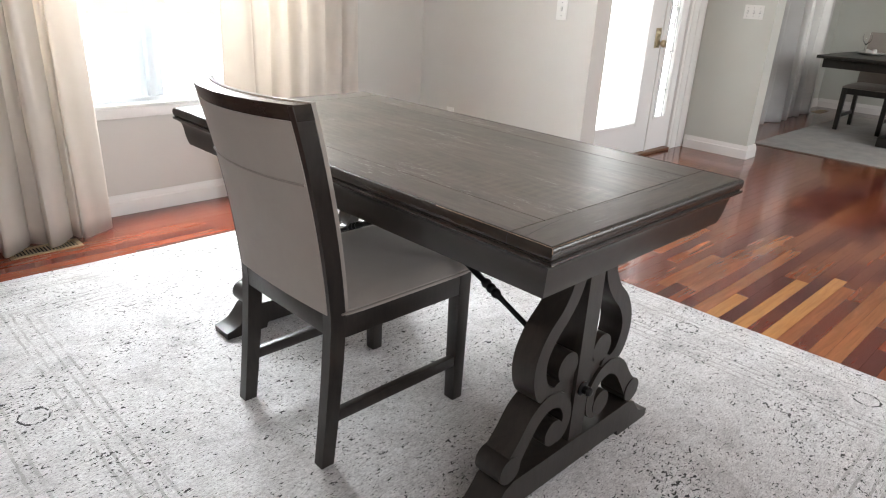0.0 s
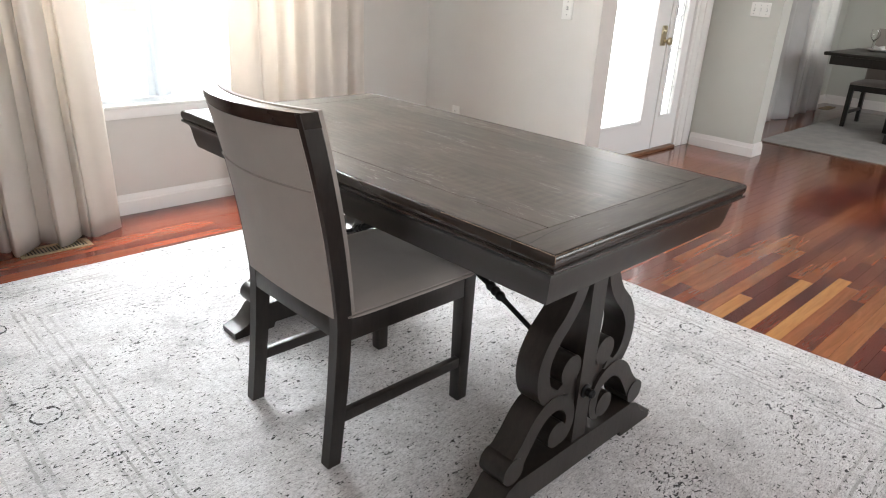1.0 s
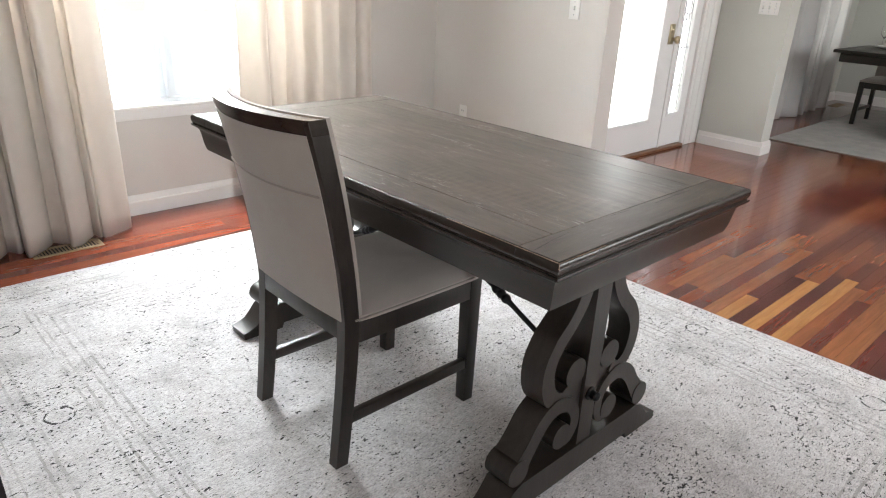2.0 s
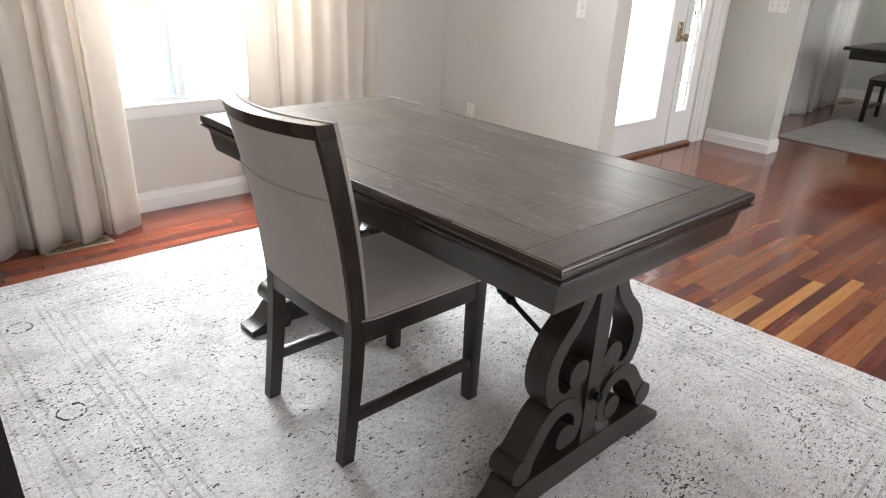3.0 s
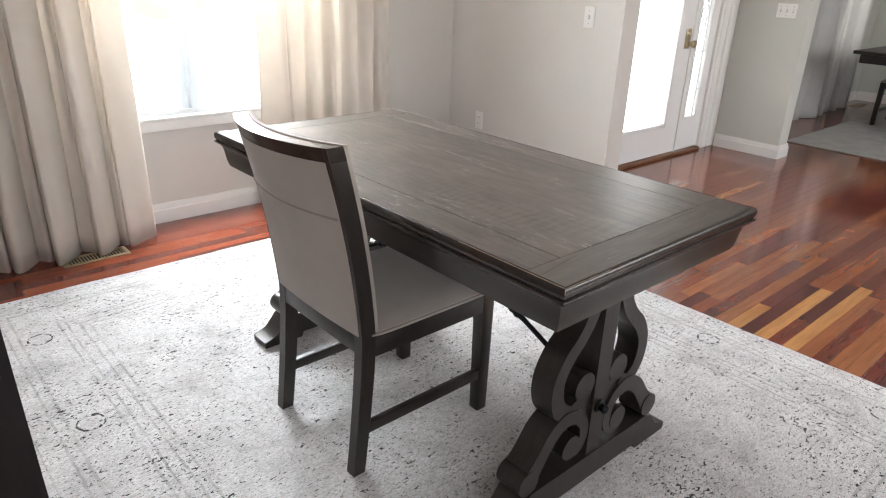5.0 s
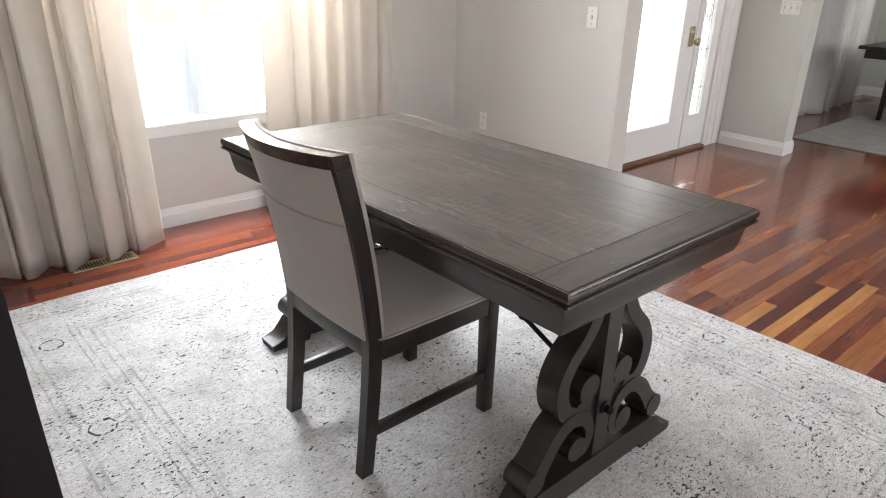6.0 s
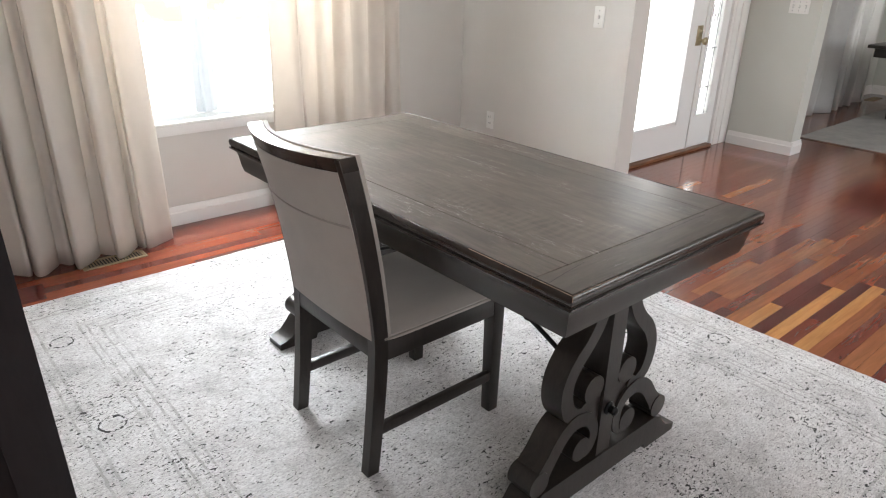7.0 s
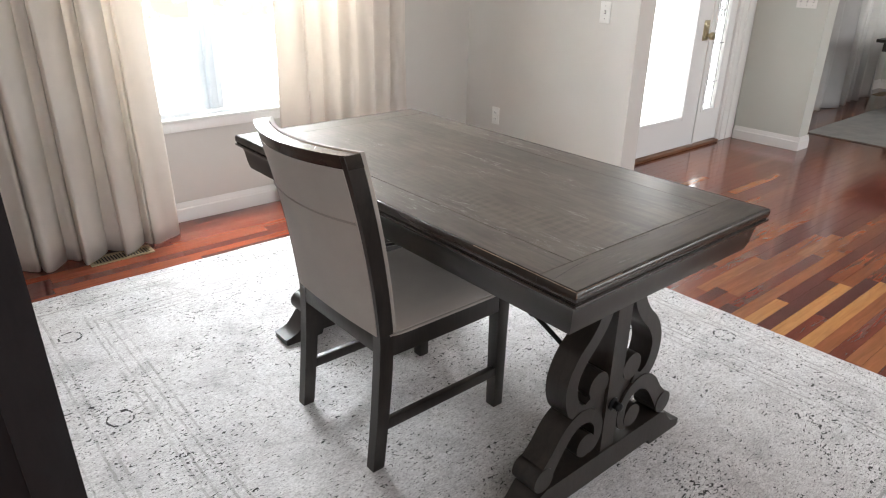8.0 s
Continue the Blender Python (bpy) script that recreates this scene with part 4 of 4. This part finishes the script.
# ---- curtains ----
def curtain(name, edges, y_back, depths, z0, z1, seed, material, label, creased=()):
    """A pleated hanging; edges: where its creases lie along the wall, depths: how far each fold stands out between them."""
    rnd = random.Random(seed)
    per, rows = 26, 26
    bm = bmesh.new()
    mean = sum(edges) / len(edges)
    sway = [rnd.choice((-1, 1)) * rnd.uniform(0.55, 1.0) for _ in edges]
    grid = []
    for j in range(rows + 1):
        w = j / rows
        z = z0 + (z1 - z0) * w
        row = []
        for k in range(len(edges) - 1):
            e0 = edges[k] + 0.010 * sway[k] * math.sin(2.4 * w) + (mean - edges[k]) * 0.03 * w
            e1 = edges[k + 1] + 0.010 * sway[k + 1] * math.sin(2.4 * w) + (mean - edges[k + 1]) * 0.03 * w
            d = depths[k] * (1.0 - 0.25 * w) * (1 + 0.12 * math.sin(4 * w + 2.2 * k))
            crisp = k in creased
            peak = 0.5 + (0.24 if crisp else 0.12) * sway[k]
            lap = (0.42 if crisp else 0.16) * sway[k]
            for i in range(per + (1 if k == len(edges) - 2 else 0)):
                f = i / per
                g = 0.5 * f / peak if f < peak else 0.5 + 0.5 * (f - peak) / (1 - peak)
                s = max(0.0, math.sin(math.pi * g)) ** (0.85 if crisp else 1.8)
                x = e0 + (e1 - e0) * (f + lap * s * (1 - 0.15 * w))
                ripple = 0.004 * math.sin(11 * f + 5 * w + 1.3 * k) * s + 0.004 * math.sin(13 * w + 3 * k + 4 * f)
                y = y_back - d * s + ripple
                zz = z - (0.010 * s * (1 if z0 > 0.02 else 0) if j == 0 else 0)
                row.append(bm.verts.new((x, y, zz)))
        grid.append(row)
    for r0, r1 in zip(grid, grid[1:]):
        for i in range(len(r0) - 1):
            bm.faces.new((r0[i], r0[i + 1], r1[i + 1], r1[i]))
    ob = solid(name, bm, material, label, "curtain", "curtains")
    sol = ob.modifiers.new("thick", "SOLIDIFY")
    sol.thickness = 0.003
    return ob


curtain("curtain", [-0.94, -0.83, -0.74, -0.62, -0.53, -0.42, -0.35, -0.235, -0.165, -0.055, -0.003, 0.125], 2.700, [0.08, 0.05, 0.10, 0.06, 0.10, 0.05, 0.115, 0.045, 0.13, 0.04, 0.065], 0.004, 2.35, 11, M_CURTAIN, "cream linen curtain hanging to the floor beside the window", (4, 6, 8, 10))
curtain("curtain", [0.80, 0.955, 1.10, 1.22, 1.34, 1.46, 1.58, 1.715], 2.80, [0.05, 0.07, 0.045, 0.055, 0.04, 0.055, 0.045], 0.004, 2.35, 5, M_CURTAIN, "cream linen curtain hanging in folds beside the room corner", (0,))
curtain("curtain", [6.36, 6.56, 6.78, 6.94, 7.15, 7.34, 7.52, 7.75, 7.96], 2.11, [0.08, 0.12, 0.06, 0.12, 0.07, 0.11, 0.08, 0.08], 0.004, 2.35, 8, M_CURTAIN2, "pale grey-white curtain hanging to the dining room floor", (1, 3, 5, 7))


def curtain_rod(x0, x1, y, z, wall_y):
    rod = thing("curtain_rod", "dark metal curtain rod above the curtains", "curtain rod", ((x0 + x1) / 2, wall_y, z))
    part("rod", at(rod, tube([(x0, y, z), (x1, y, z)], 0.012, 10)), M_IRON, rod)
    for x in (x0 + 0.06, x1 - 0.06):
        part("bracket", at(rod, box(x - 0.008, x + 0.008, y + 0.012, wall_y - 0.001, z - 0.012, z + 0.012, 0.002)), M_IRON, rod)


curtain_rod(-0.9, 1.75, 2.70, 2.365, WIN_Y)
curtain_rod(6.4, 8.0, 2.05, 2.365, DIN_Y)


# ---- small fittings ----
def floor_vent(x0, x1, y0, y1, label):
    ve = thing("floor_vent", label, "vent", ((x0 + x1) / 2, (y0 + y1) / 2, 0))
    t = 0.006
    part("frame", at(ve, join(box(x0, x1, y0, y0 + 0.016, 0.0, t, 0.0015), box(x0, x1, y1 - 0.016, y1, 0.0, t, 0.0015), box(x0, x0 + 0.02, y0 + 0.016, y1 - 0.016, 0.0, t, 0.0015), box(x1 - 0.02, x1, y0 + 0.016, y1 - 0.016, 0.0, t, 0.0015))), M_VENT, ve)
    # near-black sheet in place of the shade in the duct below
    part("duct_shade", at(ve, box(x0 + 0.02, x1 - 0.02, y0 + 0.016, y1 - 0.016, 0.0003, 0.0012)), M_VENT_DARK, ve)
    n = int((x1 - x0 - 0.04) / 0.0135)
    for k in range(n):
        x = x0 + 0.02 + (k + 0.5) * (x1 - x0 - 0.04) / n
        s = box(x - 0.0028, x + 0.0028, y0 + 0.016, y1 - 0.016, 0.0012, t - 0.001)
        part("slat", at(ve, s), M_VENT, ve)
    return ve


floor_vent(-0.350, -0.055, 2.545, 2.650, "bronze metal floor vent grille set in the cherry floor")
floor_vent(7.92, 8.22, 1.96, 2.06, "bronze metal floor vent grille by the dining curtain")


def wall_plate(name, label, x, y0, y1, z0, z1, kind):
    """A cover plate on a wall that faces -x."""
    wp = thing(name, label, kind, (x, (y0 + y1) / 2, (z0 + z1) / 2))
    return wp, part("cover", at(wp, box(x - 0.006, x - 0.0003, y0, y1, z0, z1, 0.0025)), M_PLASTIC, wp)


sw, sw_cover = wall_plate("light_switch", "white toggle light switch on the greige wall", SIDE_X, 1.712, 1.782, 1.049, 1.165, "switch")
part("toggle", at(sw, box(SIDE_X - 0.017, SIDE_X - 0.006, 1.742, 1.752, 1.101, 1.117, 0.002)), M_PLASTIC, sw_cover)
part("slot", at(sw, box(SIDE_X - 0.0068, SIDE_X - 0.006, 1.7412, 1.7528, 1.0985, 1.1185)), M_LEAD, sw_cover)
for z in (1.073, 1.141):
    part("screw", at(sw, lathe([(0.003, 0), (0.002, 0.001)], 8, (-1, 0, 0), (SIDE_X - 0.006, 1.747, z))), M_LEAD, sw_cover)
ot, _ = wall_plate("wall_outlet", "white double wall outlet on the greige wall", SIDE_X, 2.545, 2.612, 0.318, 0.435, "outlet")
for zc in (0.355, 0.398):
    r = part("receptacle", at(ot, box(SIDE_X - 0.0085, SIDE_X - 0.006, 2.562, 2.595, zc - 0.014, zc + 0.014, 0.002)), M_PLASTIC, ot)
    for dyy in (-0.007, 0.007):
        part("slot", at(ot, box(SIDE_X - 0.0092, SIDE_X - 0.0085, 2.5785 + dyy - 0.0012, 2.5785 + dyy + 0.0012, zc - 0.003, zc + 0.007)), M_SLOT, r)
s3, s3_cover = wall_plate("light_switch", "white triple toggle light switch beside the entry", FOY_X, 1.556, 1.705, 1.070, 1.173, "switch")
for yc in (1.583, 1.6305, 1.678):
    part("toggle", at(s3, box(FOY_X - 0.017, FOY_X - 0.006, yc - 0.005, yc + 0.005, 1.115, 1.130, 0.002)), M_PLASTIC, s3_cover)
    part("slot", at(s3, box(FOY_X - 0.0068, FOY_X - 0.006, yc - 0.006, yc + 0.006, 1.111, 1.132)), M_LEAD, s3_cover)
    for z in (1.090, 1.153):
        part("screw", at(s3, lathe([(0.003, 0), (0.002, 0.001)], 8, (-1, 0, 0), (FOY_X - 0.006, yc, z))), M_LEAD, s3_cover)

# ---- dining room beyond ----
rug("dining_rug", 5.32, 8.1, -1.6, 1.69, 0.009, M_RUG2, "plain beige rug under the dining table")
FX0, FX1, FY0, FY1, FZ = 6.10, 7.10, -0.60, 1.58, 0.768
ft = thing("dining_table", "long dark wooden dining table laid with plates and glasses", "table", ((FX0 + FX1) / 2, (FY0 + FY1) / 2, 0.009))
part("tabletop", at(ft, box(FX0, FX1, FY0, FY1, FZ - 0.03, FZ, 0.006)), M_DARK, ft)
part("apron", at(ft, box(FX0 + 0.05, FX1 - 0.05, FY0 + 0.05, FY1 - 0.05, FZ - 0.11, FZ - 0.03, 0.006)), M_DARK, ft)
for yc in (FY0 + 0.6, FY1 - 0.70):
    part("trestle_post", at(ft, box(6.50, 6.70, yc - 0.05, yc + 0.05, 0.10, FZ - 0.11, 0.006)), M_DARK, ft)
    part("trestle_foot", at(ft, box(6.22, 6.98, yc - 0.06, yc + 0.06, 0.009, 0.10, 0.012)), M_DARK, ft)
far_chair = copy_thing(chair, pose(7.25, 1.278, 0.009, 0, 0, 180))
tagged(far_chair, "dark wooden dining chair with taupe seat tucked under the dining table")


def place_setting(y):
    pl = solid("dinner_plate", lathe([(0.07, 0), (0.085, 0.004), (0.135, 0.018), (0.138, 0.021), (0.130, 0.020), (0.085, 0.008), (0.01, 0.007)], 32), M_CHINA, "round white china plate on the dining table", "plate", "place settings")
    pl.location = (6.84, y, FZ + 0.0005)
    nb = box(-0.055, 0.055, -0.04, 0.04, 0, 0.045, 0.012, 3)
    for v in nb.verts:
        v.co.x += 0.012 * math.sin(60 * v.co.y)
        v.co.z *= 0.55 + 0.45 * math.cos(18 * v.co.x + 14 * v.co.y)
    nk = solid("napkin", nb, M_NAPKIN, "folded white cloth napkin on a plate", "napkin", "place settings")
    nk.location = (6.84, y, FZ + 0.011)
    wg = solid("wine_glass", lathe([(0.034, 0), (0.032, 0.003), (0.006, 0.008), (0.0045, 0.08), (0.012, 0.09), (0.034, 0.115), (0.041, 0.145), (0.036, 0.195), (0.0345, 0.195), (0.0395, 0.145), (0.032, 0.118), (0.008, 0.094)], 24), M_GLASS, "clear stemmed wine glass on the dining table", "glass", "place settings")
    wg.location = (6.98, y + 0.10, FZ + 0.0005)


place_setting(1.33)
place_setting(0.75)

# ---- floor planks, last ----
PW = 0.0572
rnd = random.Random(21)


def plank_mesh(length, material):
    h = 0.0115
    bm = box(0, length, 0, PW, -h, 0, 0)
    for v in bm.verts:
        if v.co.z > -0.001:
            v.co.x += 0.0006 if v.co.x < length / 2 else -0.0006
            v.co.y += 0.0005 if v.co.y < PW / 2 else -0.0005
    return mesh_from("plank", bm, material, False)


def lay(mesh, x, y):
    ob = new("plank", mesh)
    ob.location = (x, y, 0)
    ob.parent = floor


LENGTHS = [0.32, 0.44, 0.56, 0.70, 0.86, 1.05, 1.25]
PLANKS = [plank_mesh(v, M_PLANK) for v in LENGTHS]
LONG = [0.86, 1.05, 1.25, 1.5]
RED_PLANKS = [plank_mesh(v, M_PLANK_RED) for v in LONG]
# pale tan planks by the rug: how far along x each runs, by its row's y
TAN_ROWS = [(0.068, 1.50, 2.50), (0.182, 1.40, 2.326), (0.296, 1.55, 1.932)]
verts, faces = [], []
count = 0
y = BACK_Y - 0.0504
while y < WIN_Y:
    x, x_end = LEFT_X, DIN_X if y < DIN_Y else SIDE_X
    first = True
    tan = [r for r in TAN_ROWS if abs(r[0] - y) < 0.01]
    by_window = y > 2.2
    while x < x_end - 0.01:
        k = rnd.randrange(4 if by_window else len(LENGTHS))
        L = LONG[k] if by_window else LENGTHS[k]
        whole = L
        if first:
            L, first = rnd.uniform(0.12, 0.9), False
        L = min(L, x_end - x)
        if tan and abs(x - tan[0][1]) < 1e-6:
            L = tan[0][2] - x
            lay(plank_mesh(L, M_PLANK_TAN), x, y)
            x += L
            continue
        if tan and x < tan[0][1] < x + L + 0.1:
            L = tan[0][1] - x
        under_rug = x > RUG_X0 + 0.1 and x + L < RUG_X1 - 0.1 and RUG_Y0 + 0.1 < y < RUG_Y1 - 0.1
        near = (1.0 < x < 4.4 and -0.70 < y < 2.0 and x + L > RUG_X1) or (-1.5 < x < 1.2 and by_window)
        outside = y > DOOR_Y + 0.05 and x + L > SIDE_X + SIDE_T and x < FOY_X
        if under_rug or outside:
            pass
        elif near and count < 300 and L == whole:
            lay((RED_PLANKS if by_window else PLANKS)[k], x, y)
            count += 1
        else:
            b0 = len(verts)
            for zz, e in ((-0.0115, 0.0), (0.0, 0.0003)):
                verts += [(x + e, y + e, zz), (x + L - e, y + e, zz), (x + L - e, y + PW - e, zz), (x + e, y + PW - e, zz)]
            faces += [(b0 + 4, b0 + 5, b0 + 6, b0 + 7), (b0, b0 + 1, b0 + 5, b0 + 4), (b0 + 1, b0 + 2, b0 + 6, b0 + 5), (b0 + 2, b0 + 3, b0 + 7, b0 + 6), (b0 + 3, b0, b0 + 4, b0 + 7)]
        x += L
    y += PW
me = bpy.data.meshes.new("far_planks")
me.from_pydata(verts, [], faces)
me.materials.append(M_PLANK_FAR)
rest = new("far_planks", me)
rest.parent = floor
tagged(rest, kind="stuff")
